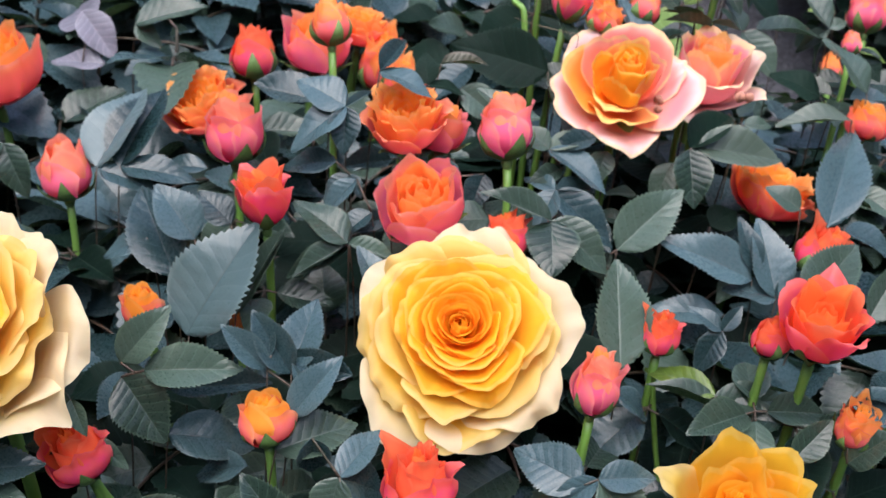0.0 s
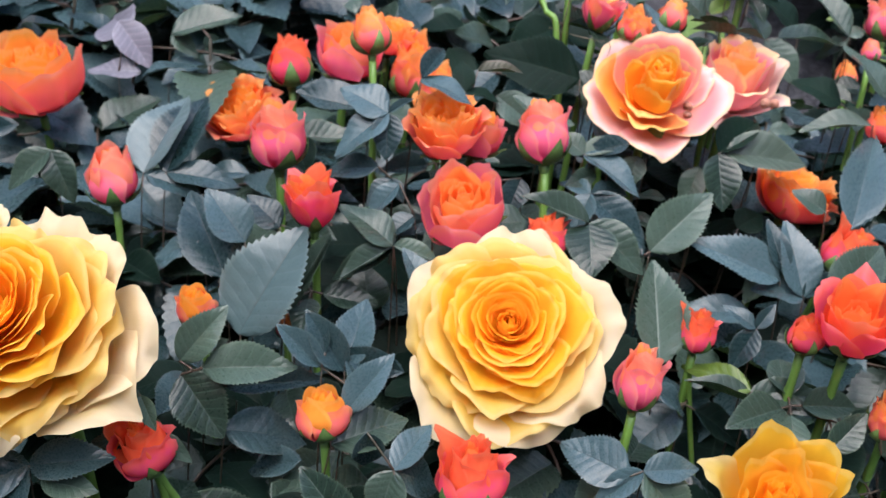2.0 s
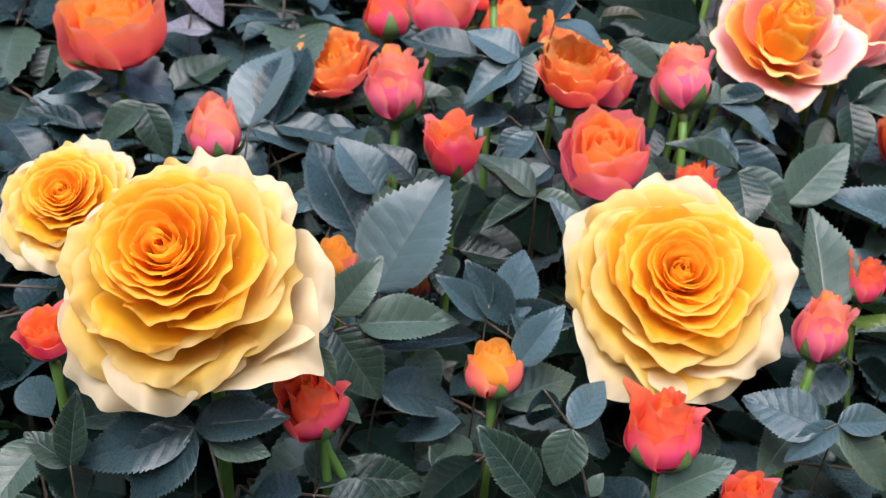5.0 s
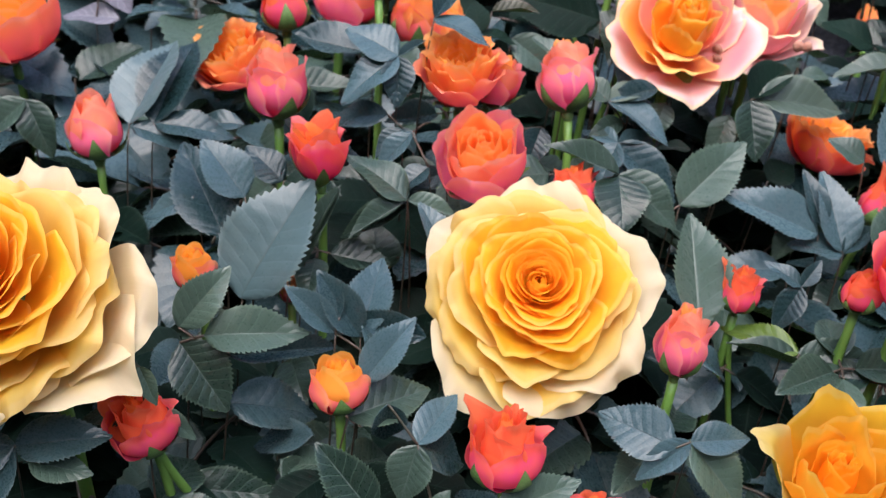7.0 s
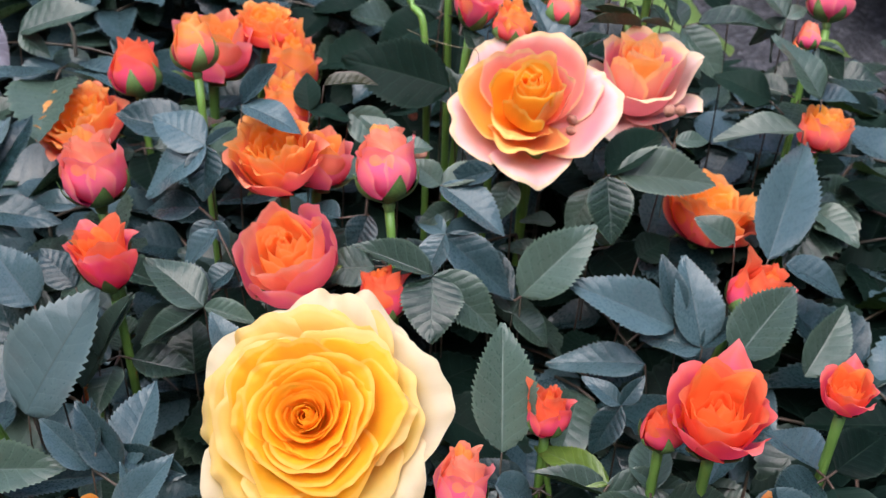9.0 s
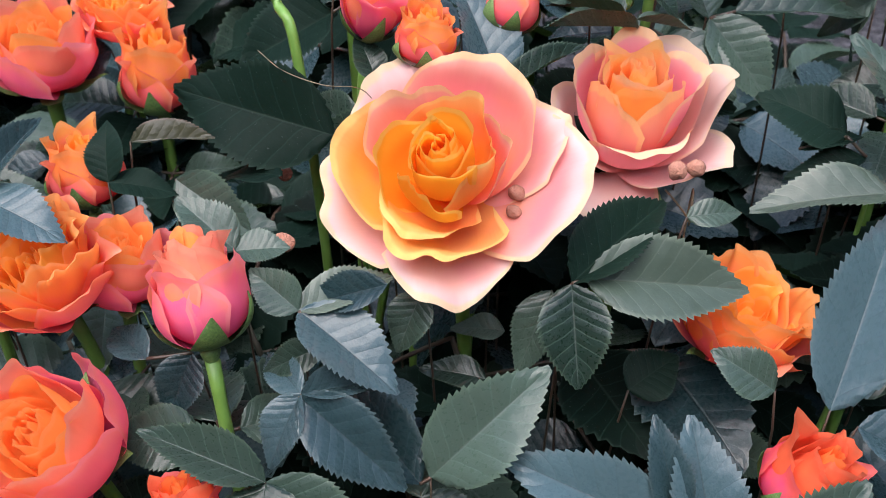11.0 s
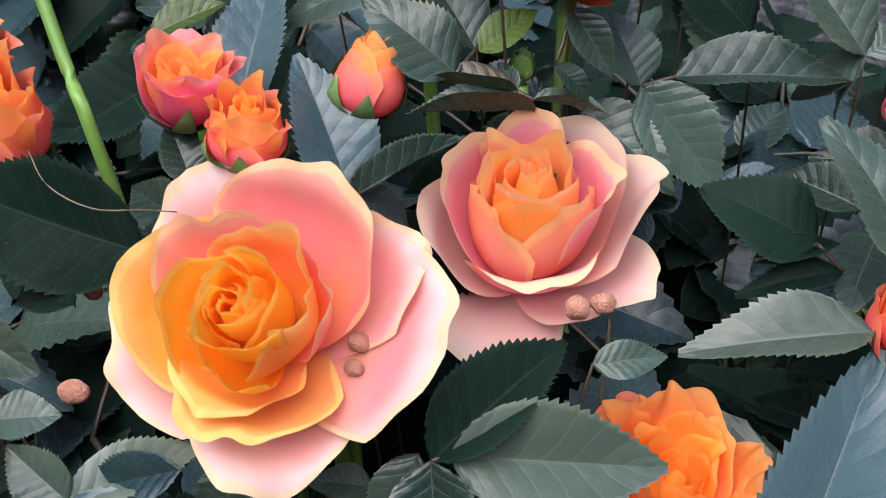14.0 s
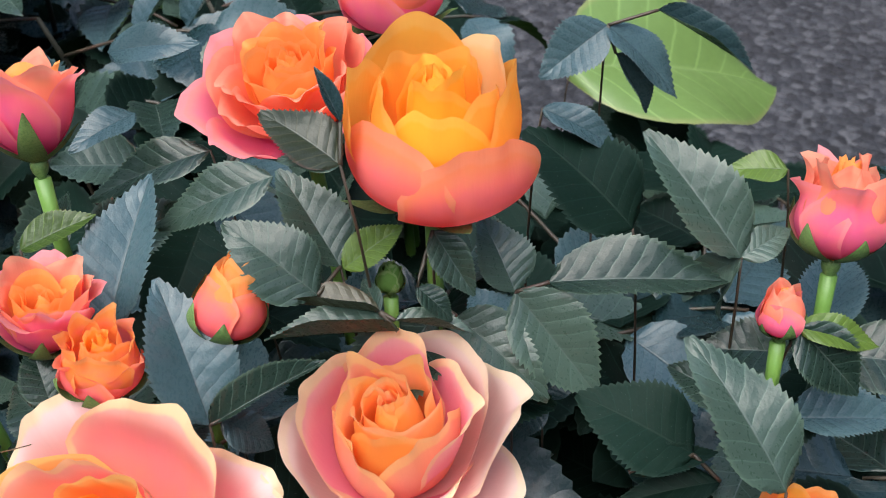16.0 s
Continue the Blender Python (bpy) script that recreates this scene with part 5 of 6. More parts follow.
spray((0.0611, 0.0816, 0.2121), [leaf("g", 0, (0.0611, 0.0816, 0.2121), (0.0739, 0.0757, 0.2042), (0.08, -0.20, 0.98), 1.10), leaf("g", 1, (0.0611, 0.0816, 0.2121), (0.0552, 0.0984, 0.2168), (-0.08, -0.39, 0.92), 0.60)], "blue-green toothed rose leaves on a thin stalk")
spray((-0.0350, 0.0573, 0.2286), [leaf("g", 1, (-0.0350, 0.0573, 0.2286), (-0.0531, 0.0671, 0.2413), (0.09, -0.22, 0.97), 0.80), leaf("g", 2, (-0.0350, 0.0573, 0.2286), (-0.0536, 0.0486, 0.2194), (0.10, -0.16, 0.98), 0.55), leaf("g", 2, (-0.0350, 0.0573, 0.2286), (-0.0188, 0.0552, 0.2251), (-0.00, -0.32, 0.95), 0.70)], "dark green rose leaves at a side shoot")
spray((-0.0280, 0.0722, 0.2334), [leaf("b", 0, (-0.0280, 0.0722, 0.2334), (-0.0380, 0.0664, 0.2271), (-0.13, -0.26, 0.96), 1.00), leaf("b", 0, (-0.0340, 0.0793, 0.2422), (-0.0460, 0.0744, 0.2294), (-0.11, -0.33, 0.94), 0.70)], "blue-green toothed rose leaves on a thin stalk")
spray((0.1227, 0.0705, 0.2096), [leaf("b", 0, (0.1149, 0.0761, 0.2168), (0.1094, 0.0896, 0.2331), (-0.05, -0.55, 0.84), 0.60), leaf("b", 0, (0.1227, 0.0705, 0.2096), (0.1171, 0.0899, 0.2330), (0.01, -0.44, 0.90), 0.78), leaf("b", 1, (0.1227, 0.0705, 0.2096), (0.1038, 0.0732, 0.2139), (-0.04, -0.18, 0.98), 0.90), leaf("b", 2, (0.1227, 0.0705, 0.2096), (0.1356, 0.0780, 0.2177), (0.01, -0.27, 0.96), 0.70)], "blue-grey toothed rose leaves, several on one stalk")
spray((0.1135, 0.0743, 0.2147), [leaf("b", 0, (0.1135, 0.0743, 0.2147), (0.0789, 0.0826, 0.2266), (-0.15, -0.48, 0.86), 0.68)], "blue-green toothed rose leaf lying flat")
spray((0.1062, 0.0739, 0.1991), [leaf("b", 1, (0.1062, 0.0739, 0.1991), (0.0738, 0.0737, 0.2009), (-0.15, -0.43, 0.89), 0.50)], "blue-green toothed rose leaves on a thin stalk")
spray((0.1307, 0.0609, 0.2132), [leaf("g", 2, (0.1307, 0.0609, 0.2132), (0.1499, 0.0772, 0.2314), (0.04, -0.29, 0.96), 0.95), leaf("g", 2, (0.1531, 0.0587, 0.2093), (0.1674, 0.0742, 0.2268), (0.20, -0.55, 0.81), 0.80)], "dark green toothed leaves in front of a bud")
spray((0.1517, 0.0933, 0.2286), [leaf("b", 0, (0.1517, 0.0933, 0.2286), (0.1730, 0.0880, 0.2210), (0.15, -0.24, 0.96), 0.90)], "blue-green toothed rose leaves on a thin stalk")
spray((0.1480, 0.1002, 0.2253), [leaf("b", 0, (0.1480, 0.1002, 0.2253), (0.1653, 0.1379, 0.2534), (0.03, -0.26, 0.96), 0.58)], "tall blue-green toothed rose leaf")
spray((0.0374, 0.1402, 0.2649), [leaf("d", 1, (0.0374, 0.1402, 0.2649), (-0.0010, 0.1443, 0.2741), (0.08, -0.80, 0.59), 0.80)], "large dark green rose leaf with pale veins")
spray((-0.0054, 0.1296, 0.2689), [leaf("r", 2, (-0.0054, 0.1296, 0.2689), (0.0126, 0.1322, 0.2696), (0.03, -0.19, 0.98), 0.60)], "bronze-edged young rose leaf")
spray((-0.0098, 0.1233, 0.2624), [leaf("d", 1, (-0.0098, 0.1233, 0.2624), (0.0049, 0.1242, 0.2616), (0.10, -0.13, 0.99), 0.80), leaf("d", 1, (-0.0098, 0.1233, 0.2624), (-0.0122, 0.1323, 0.2727), (-0.17, -0.49, 0.86), 0.90)], "blue-green toothed rose leaves on a thin stalk")
spray((0.0031, 0.1290, 0.2595), [leaf("g", 0, (0.0031, 0.1290, 0.2595), (0.0198, 0.1224, 0.2503), (0.08, -0.80, 0.59), 0.95), leaf("d", 1, (0.0265, 0.1315, 0.2596), (0.0093, 0.1396, 0.2556), (0.22, -0.20, 0.96), 0.60)], "blue-green toothed rose leaves on a thin stalk")
spray((0.0214, 0.1073, 0.2582), [leaf("g", 0, (0.0214, 0.1073, 0.2582), (0.0324, 0.1091, 0.2589), (0.17, -0.23, 0.96), 1.10), leaf("g", 0, (0.0214, 0.1073, 0.2582), (0.0086, 0.1139, 0.2671), (0.05, -0.28, 0.96), 0.90)], "blue-green toothed rose leaves on a thin stalk")
spray((0.0354, 0.0984, 0.2504), [leaf("g", 0, (0.0354, 0.0984, 0.2504), (0.0249, 0.1033, 0.2571), (-0.20, -0.42, 0.88), 1.00), leaf("s", 0, (0.0354, 0.0984, 0.2504), (0.0539, 0.1115, 0.2508), (0.12, -0.22, 0.97), 0.62), leaf("b", 0, (0.0354, 0.0984, 0.2504), (0.0573, 0.0863, 0.2418), (0.18, -0.18, 0.97), 0.85), leaf("g", 0, (0.0404, 0.0939, 0.2448), (0.0285, 0.0894, 0.2412), (0.29, -0.50, 0.82), 0.80)], "pale-veined blue-green rose leaves round one joint")
spray((0.0596, 0.1109, 0.2457), [leaf("g", 0, (0.0596, 0.1109, 0.2457), (0.0545, 0.1015, 0.2359), (0.11, -0.11, 0.99), 1.00)], "blue-green toothed rose leaves on a thin stalk")
spray((0.0914, 0.1120, 0.2485), [leaf("g", 0, (0.0914, 0.1120, 0.2485), (0.0938, 0.0970, 0.2315), (-0.08, -0.26, 0.96), 0.98), leaf("d", 2, (0.0914, 0.1120, 0.2485), (0.1122, 0.1340, 0.2555), (-0.15, -0.43, 0.89), 0.75), leaf("s", 0, (0.0945, 0.1129, 0.2491), (0.1301, 0.1150, 0.2472), (0.06, -0.52, 0.85), 0.76)], "large grey-green toothed rose leaves on one stalk")
spray((0.0877, 0.1195, 0.2392), [leaf("g", 1, (0.0877, 0.1195, 0.2392), (0.0801, 0.1063, 0.2255), (-0.03, -0.39, 0.92), 0.70), leaf("g", 1, (0.0775, 0.1231, 0.2220), (0.0649, 0.1235, 0.2239), (0.10, -0.12, 0.99), 0.80), leaf("g", 1, (0.0738, 0.1151, 0.2135), (0.0580, 0.1165, 0.2170), (0.28, -0.25, 0.93), 0.70)], "blue-green toothed rose leaves on a thin stalk")
spray((0.1065, 0.1115, 0.2161), [leaf("d", 1, (0.1065, 0.1115, 0.2161), (0.1178, 0.1181, 0.2221), (0.15, -0.37, 0.92), 1.20)], "blue-green toothed rose leaves on a thin stalk")
spray((0.1346, 0.0982, 0.2330), [leaf("g", 0, (0.1346, 0.0982, 0.2330), (0.1216, 0.1029, 0.2398), (-0.07, -0.54, 0.84), 1.00)], "blue-green toothed rose leaf")
spray((0.1169, 0.1311, 0.2523), [leaf("g", 1, (0.1169, 0.1311, 0.2523), (0.1296, 0.1335, 0.2534), (0.01, -0.51, 0.86), 0.70)], "blue-green toothed rose leaves on a thin stalk")
spray((0.1639, 0.1404, 0.2539), [leaf("s", 0, (0.1639, 0.1404, 0.2539), (0.1315, 0.1354, 0.2543), (0.06, -0.07, 1.00), 0.58)], "pale green rose leaf with a light midrib")
spray((0.0505, 0.1650, 0.2755), [leaf("b", 0, (0.0505, 0.1650, 0.2755), (0.0539, 0.1895, 0.2940), (-0.05, -0.30, 0.95), 0.68)], "slate-blue upright rose leaf")
spray((0.0749, 0.1464, 0.2740), [leaf("b", 0, (0.0749, 0.1464, 0.2740), (0.0655, 0.1622, 0.2929), (0.25, -0.08, 0.97), 0.82), leaf("g", 2, (0.0749, 0.1464, 0.2740), (0.0933, 0.1562, 0.2811), (0.10, -0.13, 0.99), 0.45), leaf("b", 1, (0.0767, 0.1472, 0.2745), (0.0853, 0.1482, 0.2665), (-0.13, -0.37, 0.92), 0.80)], "slate-blue toothed rose leaves beside a bud")
spray((0.0941, 0.1720, 0.2873), [leaf("g", 0, (0.0941, 0.1720, 0.2873), (0.0832, 0.1826, 0.3009), (0.19, -0.14, 0.97), 0.85), leaf("g", 1, (0.0776, 0.1926, 0.2905), (0.0546, 0.1844, 0.2861), (-0.16, -0.51, 0.85), 0.60), leaf("g", 1, (0.0913, 0.1654, 0.2867), (0.0767, 0.1693, 0.2997), (0.04, -0.42, 0.91), 0.90), leaf("o", 0, (0.0947, 0.1718, 0.2870), (0.1044, 0.1782, 0.2922), (-0.01, -0.51, 0.86), 0.80)], "dark green rose leaves beneath an orange rose")
spray((0.1019, 0.1647, 0.2839), [leaf("r", 2, (0.1019, 0.1647, 0.2839), (0.0842, 0.1641, 0.2866), (0.02, 0.32, 0.95), 0.50), leaf("g", 2, (0.1051, 0.1628, 0.2813), (0.0837, 0.1573, 0.2853), (0.01, 0.44, 0.90), 0.50), leaf("g", 2, (0.1046, 0.1640, 0.2826), (0.1179, 0.1645, 0.2806), (0.02, 0.32, 0.95), 0.50), leaf("g", 0, (0.1019, 0.1647, 0.2839), (0.0979, 0.1712, 0.2858), (0.01, -0.34, 0.94), 0.60)], "toothed leaves with bronze edges over a pink rose")
spray((0.1107, 0.1738, 0.2947), [leaf("g", 0, (0.1107, 0.1738, 0.2947), (0.1181, 0.1671, 0.2861), (-0.13, -0.42, 0.90), 0.75), leaf("g", 1, (0.1084, 0.1670, 0.2879), (0.1150, 0.1643, 0.2836), (0.04, -0.22, 0.97), 0.80)], "blue-green toothed rose leaves on a thin stalk")
spray((0.1239, 0.1798, 0.2748), [leaf("g", 0, (0.1239, 0.1798, 0.2748), (0.1179, 0.1887, 0.2857), (0.22, -0.08, 0.97), 1.15), leaf("g", 0, (0.1301, 0.1817, 0.2758), (0.1633, 0.1871, 0.2753), (0.08, -0.10, 0.99), 0.62), leaf("g", 0, (0.1239, 0.1798, 0.2748), (0.1400, 0.1686, 0.2596), (-0.06, -0.46, 0.89), 0.90)], "dark green rose leaves on a reddish stalk")
spray((0.1456, 0.1996, 0.2737), [leaf("d", 1, (0.1456, 0.1996, 0.2737), (0.1268, 0.2124, 0.2912), (0.29, -0.17, 0.94), 1.10)], "very dark green broad rose leaf")
spray((0.1651, 0.1893, 0.2764), [leaf("g", 0, (0.1651, 0.1893, 0.2764), (0.1480, 0.2038, 0.2953), (0.07, -0.30, 0.95), 0.72), leaf("g", 1, (0.1651, 0.1893, 0.2764), (0.1742, 0.1945, 0.2802), (0.04, -0.49, 0.87), 0.80), leaf("g", 1, (0.1651, 0.1893, 0.2764), (0.1524, 0.1904, 0.2650), (0.23, -0.50, 0.84), 0.55), leaf("g", 1, (0.1651, 0.1893, 0.2764), (0.1597, 0.1919, 0.2578), (0.18, -0.13, 0.98), 0.60)], "blue-green rose leaves with pale midribs")
spray((0.1402, 0.2596, 0.2834), [leaf("b", 0, (0.1402, 0.2596, 0.2834), (0.1250, 0.2499, 0.2757), (0.30, -0.47, 0.83), 0.95), leaf("b", 1, (0.1402, 0.2596, 0.2834), (0.1591, 0.2523, 0.2719), (0.16, -0.10, 0.98), 0.75), leaf("b", 2, (0.1517, 0.2634, 0.2852), (0.1745, 0.2571, 0.2741), (-0.03, -0.22, 0.97), 0.40), leaf("b", 2, (0.1423, 0.2555, 0.2784), (0.1511, 0.2555, 0.2619), (0.25, -0.37, 0.89), 0.70)], "slate-blue rose leaves against grey gravel")
spray((0.1272, 0.2168, 0.2899), [leaf("b", 1, (0.1272, 0.2168, 0.2899), (0.1444, 0.2142, 0.2838), (0.05, -0.29, 0.96), 0.55)], "blue-green toothed rose leaves on a thin stalk")
spray((0.1568, 0.1597, 0.2554), [leaf("d", 1, (0.1568, 0.1597, 0.2554), (0.1371, 0.1653, 0.2653), (-0.04, -0.34, 0.94), 1.00), leaf("d", 0, (0.1453, 0.1562, 0.2539), (0.1612, 0.1609, 0.2559), (0.09, -0.28, 0.96), 0.50), leaf("d", 1, (0.1616, 0.1570, 0.2516), (0.1427, 0.1531, 0.2509), (0.16, -0.13, 0.98), 0.50)], "blue-green toothed rose leaves on a thin stalk")
spray((0.1702, 0.1472, 0.2632), [leaf("g", 1, (0.1702, 0.1472, 0.2632), (0.1568, 0.1634, 0.2832), (0.12, -0.12, 0.99), 0.72)], "tall dark green pointed rose leaf")
spray((0.1743, 0.1763, 0.2719), [leaf("g", 1, (0.1743, 0.1763, 0.2719), (0.1868, 0.1695, 0.2620), (-0.08, -0.53, 0.85), 0.90), leaf("o", 1, (0.1743, 0.1763, 0.2719), (0.1899, 0.1768, 0.2694), (0.23, -0.28, 0.93), 0.60)], "blue-green toothed rose leaves on a thin stalk")
spray((0.1765, 0.2157, 0.2766), [leaf("o", 1, (0.1765, 0.2157, 0.2766), (0.1644, 0.2151, 0.2782), (0.03, -0.33, 0.94), 0.80)], "bright olive green leaf")
spray((0.0343, 0.1733, 0.2876), [leaf("o", 0, (0.0343, 0.1733, 0.2876), (0.0470, 0.1795, 0.2920), (0.18, -0.21, 0.96), 0.70)], "olive green rose leaf")
spray((0.0468, 0.1474, 0.2751), [leaf("g", 1, (0.0468, 0.1474, 0.2751), (0.0426, 0.1544, 0.2835), (0.12, -0.09, 0.99), 0.90)], "blue-green toothed rose leaves on a thin stalk")
spray((0.0977, 0.1697, 0.3116), [leaf("r", 1, (0.0977, 0.1697, 0.3116), (0.0852, 0.1750, 0.3197), (0.35, -0.33, 0.88), 0.85), leaf("b", 2, (0.0975, 0.1743, 0.3166), (0.0932, 0.1798, 0.3234), (0.06, -0.16, 0.98), 0.45), leaf("g", 1, (0.0977, 0.1697, 0.3116), (0.0878, 0.1700, 0.3138), (0.31, -0.25, 0.92), 0.70)], "dark bronze leaf against an orange rose")
spray((0.0592, 0.2091, 0.2837), [leaf("g", 1, (0.0592, 0.2091, 0.2837), (0.0326, 0.2008, 0.2798), (0.08, -0.35, 0.93), 0.50), leaf("b", 1, (0.0242, 0.2449, 0.2845), (0.0462, 0.2415, 0.2916), (0.36, -0.44, 0.82), 0.60), leaf("b", 1, (0.0312, 0.2360, 0.2736), (0.0205, 0.2222, 0.2755), (0.22, -0.18, 0.96), 0.70)], "blue-green toothed rose leaves on a thin stalk")
spray((0.1285, 0.1869, 0.2371), [leaf("b", 1, (0.1285, 0.1869, 0.2371), (0.1354, 0.1926, 0.2420), (0.15, -0.46, 0.88), 1.00), leaf("b", 1, (0.1285, 0.1869, 0.2371), (0.1217, 0.1796, 0.2305), (0.28, -0.33, 0.90), 0.90)], "blue-green toothed rose leaves on a thin stalk")
spray((-0.1709, 0.2272, 0.2187), [leaf("p", 1, (-0.1694, 0.2367, 0.2356), (-0.1838, 0.2628, 0.2390), (-0.29, -0.66, 0.69), 1.10), leaf("p", 0, (-0.1725, 0.2398, 0.2406), (-0.1555, 0.2285, 0.2229), (-0.18, -0.42, 0.89), 0.90), leaf("p", 1, (-0.1600, 0.2269, 0.2197), (-0.1868, 0.2300, 0.2216), (-0.25, -0.39, 0.89), 0.60)], "pale lilac-grey leaves blurred at the back of the bed")
spray((0.1304, 0.3486, 0.2142), [leaf("l", 1, (0.1304, 0.3486, 0.2142), (0.2155, 0.3971, 0.1912), (-0.05, -0.35, 0.93), 0.95)], "broad pale lime green leaf with a tan edge over the gravel")
spray((-0.0400, 0.3302, 0.2117), [leaf("l", 1, (-0.0329, 0.3463, 0.2278), (0.0252, 0.3762, 0.2195), (0.08, -0.10, 0.99), 1.00), leaf("l", 0, (-0.0210, 0.3424, 0.2213), (0.0120, 0.3448, 0.2177), (0.04, 0.24, 0.97), 0.70)], "bright lime green leaves behind the roses")
spray((-0.1421, 0.2167, 0.2445), [leaf("g", 0, (-0.1421, 0.2167, 0.2445), (-0.1112, 0.2213, 0.2564), (0.07, -0.32, 0.94), 0.80), leaf("g", 0, (-0.1421, 0.2167, 0.2445), (-0.1295, 0.2112, 0.2364), (-0.33, -0.54, 0.78), 0.80)], "blue-green toothed rose leaves on a thin stalk")


# leaves close under each bloom, on the shoot that bears it
collar = random.Random(21)
for (hx, hy, hz), size in HEADS:
    if size > 0.036 or hy > 0.24:
        continue
    foot = Vector((hx, hy - 0.004, hz - 0.016 - 0.3 * size))
    turn = collar.uniform(0, 6.28)
    ring = []
    for k in range(4):
        w = turn + k * 1.57 + collar.uniform(-0.4, 0.4)
        out = Vector((math.cos(w), math.sin(w), collar.uniform(-0.35, 0.15)))
        ln = collar.uniform(0.017, 0.026)
        # tone d among these is the leaf with shade in its colour
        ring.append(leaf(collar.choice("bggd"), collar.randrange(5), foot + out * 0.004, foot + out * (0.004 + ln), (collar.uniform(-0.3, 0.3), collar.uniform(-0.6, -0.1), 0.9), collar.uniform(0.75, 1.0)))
    spray(foot, ring, "dark toothed rose leaves close under a bloom")


# ---- the rest of the foliage: leafy shoots under and round the blooms ----
def shoot_model(seed, tone_mix):
    """A shoot with three compound leaves of five leaflets each, its top at z = 0, its foot deep below."""
    rng = random.Random(seed)
    ob = new("leafy_shoot", None)
    path = bend(Vector((0, 0, 0)), Vector((rng.uniform(-.02, .02), rng.uniform(-.02, .02), -0.06)), Vector((rng.uniform(-.02, .02), rng.uniform(-.02, .02), -0.26)), Vector((0, 0, -0.1)), 8)
    piece("cane", tube_mesh("cane", path, [0.0008 + 0.0001 * i for i in range(9)], 6), CANE, ob)
    for c in range(3):
        start = path[c]
        az = rng.uniform(0, 6.28) if c == 0 else az + radians(137 + rng.uniform(-20, 20))
        out = Vector((math.cos(az), math.sin(az), 0))
        rise = rng.uniform(0.1, 0.5)
        ln = rng.uniform(0.042, 0.058)
        rach = bend(start, (out + Vector((0, 0, rise))) * ln, start + out * ln + Vector((0, 0, rise * ln * 0.4)), (out + Vector((0, 0, -0.4))) * ln * 0.7, 6)
        stalk = piece("rachis", tube_mesh("rachis", rach, [0.0006] * 7, 5), PETIOLE, ob)
        side = Vector((-out.y, out.x, 0))
        size = rng.uniform(0.030, 0.040)
        spots = [(6, out, 1.1)] + [(3 + 2 * p, (side * sg + out * 0.55), 0.85 - 0.15 * (1 - p)) for p in (0, 1) for sg in (-1, 1)]
        for idx, d, k in spots:
            d = d.normalized()
            base = rach[min(idx, 6)] + d * 0.002
            tip = base + (d + Vector((0, 0, rng.uniform(-0.45, 0.2)))).normalized() * size * k * rng.uniform(0.9, 1.15)
            face = Vector((rng.uniform(-.35, .35), rng.uniform(-.5, .2), 1))
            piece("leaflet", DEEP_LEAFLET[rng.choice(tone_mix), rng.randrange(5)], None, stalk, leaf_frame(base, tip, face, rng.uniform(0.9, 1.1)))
    return tagged(ob, "dark green toothed rose leaves on a thin cane", "rose shoot", "leafy shoots of the bed")


# the share of tone d paints the shade between leaves into the shoots
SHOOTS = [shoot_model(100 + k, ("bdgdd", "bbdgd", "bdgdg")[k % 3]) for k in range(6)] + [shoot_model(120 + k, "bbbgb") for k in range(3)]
rng = random.Random(5)
first = set()


def inside(x, y):
    """Whether a place lies in the planted bed, which has a notch at its far corner."""
    return y < (0.52 if x < 0.125 else 0.43)


def far_corner(y):
    """The bush falls away towards the gravel at its far corner."""
    return 0.295 - 0.74 * (y - 0.20)


def bed_top(x, y):
    z = min(max(canopy(x, min(y, 0.22)), 0.15), 0.30)
    return min(z, far_corner(y) + 0.02) if x > 0.06 else z


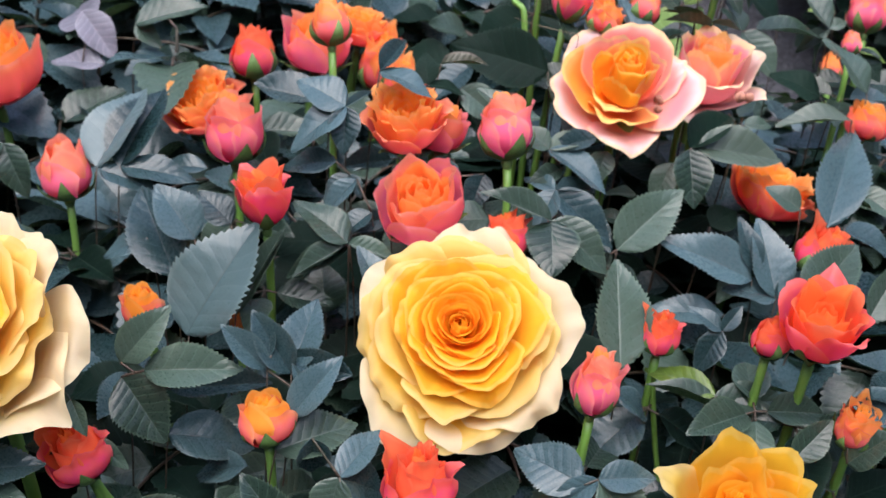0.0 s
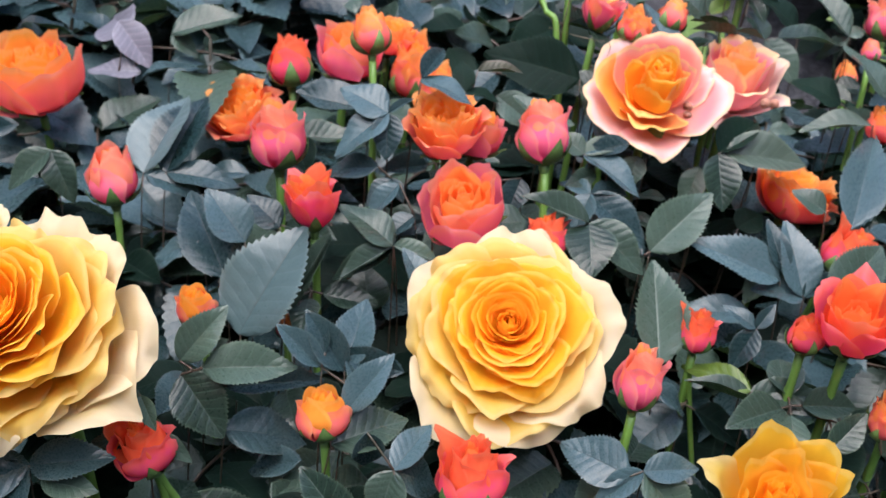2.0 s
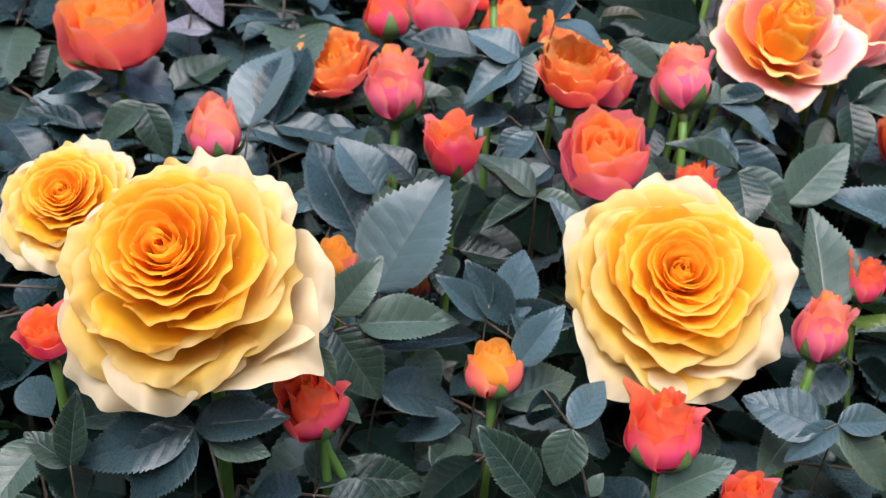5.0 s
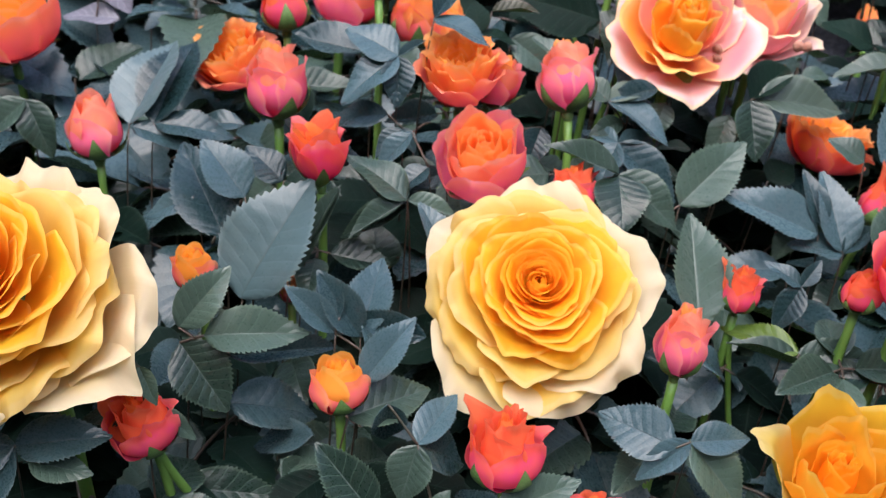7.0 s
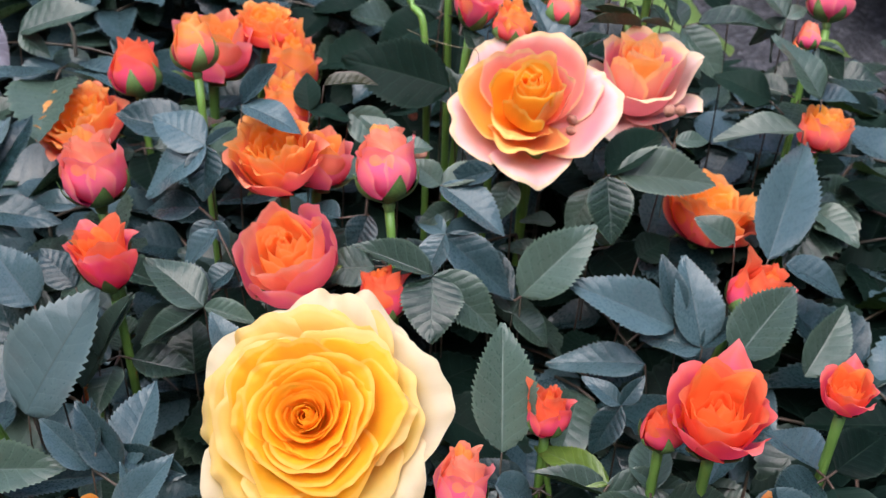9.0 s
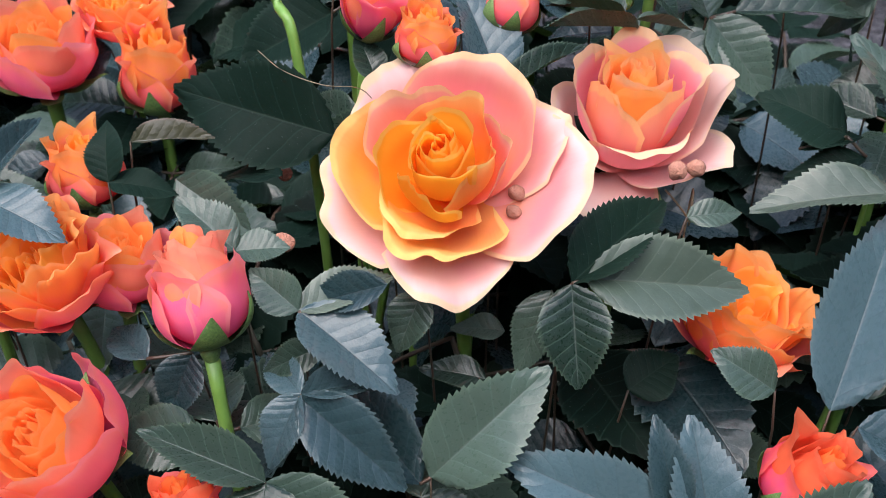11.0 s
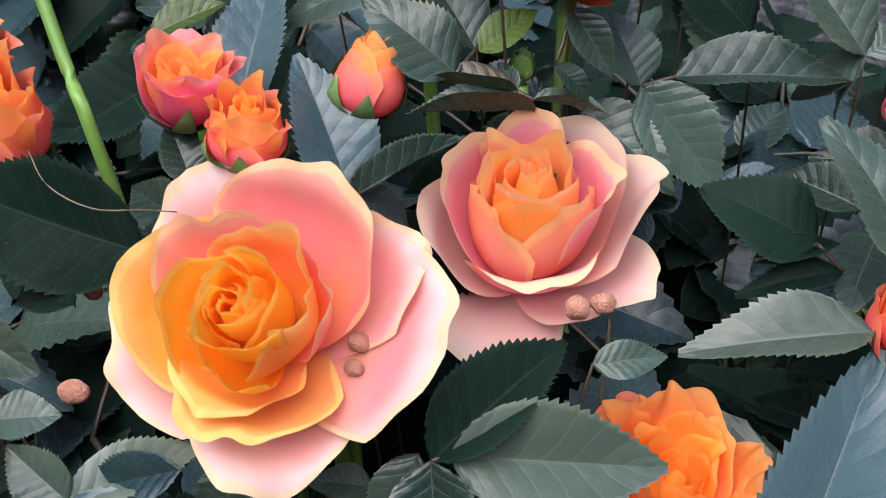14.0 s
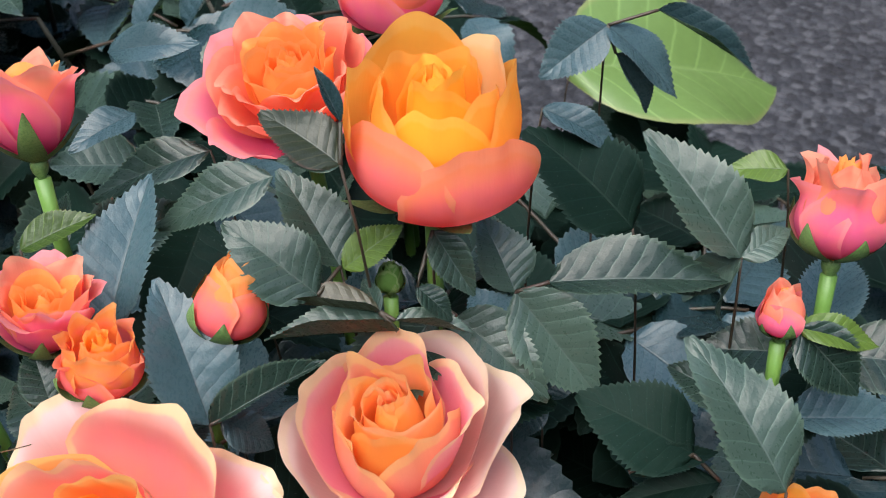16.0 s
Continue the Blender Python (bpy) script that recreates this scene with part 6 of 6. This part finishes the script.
for gx in range(19):
    for gy in range(15):
        x = -0.34 + 0.036 * gx + rng.uniform(-0.018, 0.018)
        y = -0.12 + 0.038 * gy + rng.uniform(-0.019, 0.019)
        # the far side of the bed is the leafiest
        leafy = y > 0.10 and x < -0.03
        k = 6 + rng.randrange(3) if leafy else rng.randrange(6)
        z = bed_top(x, y) - rng.uniform(0.046, 0.080) + (0.020 if leafy else 0.0) + (0.01 if y > 0.24 else 0.0)
        spin = rng.uniform(0, 360)
        if not inside(x, y):
            continue
        if x > 0.06:
            z = min(z, far_corner(y) - 0.055)
        for (hx, hy, hz), size in HEADS:
            if math.hypot(x - hx, y - hy) < 0.045 + size / 2:
                z = min(z, hz - 0.038)
        m = pose(x, y, z, rng.uniform(-12, 12), rng.uniform(-12, 12), spin)
        if k in first:
            copy_thing(SHOOTS[k], m)
        else:
            first.add(k)
            SHOOTS[k].matrix_basis = m


# leaves deep in the bush and in the next bed, too many and too dim to count; shade is put into their leaf colour
def undergrowth(name, count, x0, x1, y0, y1, height, label):
    verts, faces, uvs = [], [], []
    v0, f0, u0 = leaflet_mesh(77, 0.22, 0.15, 5, 0.36, 0.03)
    arr = np.array(v0)
    r = random.Random(9)
    while count:
        x, y = r.uniform(x0, x1), r.uniform(y0, y1)
        z = height(x, y, r)
        if z is None:
            continue
        count -= 1
        d = Vector((r.uniform(-1, 1), r.uniform(-1, 1), r.uniform(-0.5, 0.4))).normalized()
        base = Vector((x, y, max(z, 0.02)))
        m = leaf_frame(base, base + d * r.uniform(0.026, 0.045), Vector((r.uniform(-.6, .6), r.uniform(-.8, .3), 1)), r.uniform(0.9, 1.15))
        m = np.array(m)
        n = len(verts)
        verts.extend((arr @ m[:3, :3].T + m[:3, 3]).tolist())
        faces.extend(tuple(i + n for i in f) for f in f0)
        uvs.extend(u0)
    me = mesh_from(name, verts, faces, uvs)
    me.materials.append(LEAF_SHADE_DARK)
    return tagged(new(name, me), label, "foliage", kind="stuff")


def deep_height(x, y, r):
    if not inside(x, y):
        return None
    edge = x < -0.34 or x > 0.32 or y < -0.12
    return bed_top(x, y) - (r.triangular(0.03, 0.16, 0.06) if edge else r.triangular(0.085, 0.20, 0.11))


undergrowth("undergrowth", 11500, -0.55, 0.42, -0.26, 0.52, deep_height, "rose leaves deep inside the bush, coloured dark to stand for shade")
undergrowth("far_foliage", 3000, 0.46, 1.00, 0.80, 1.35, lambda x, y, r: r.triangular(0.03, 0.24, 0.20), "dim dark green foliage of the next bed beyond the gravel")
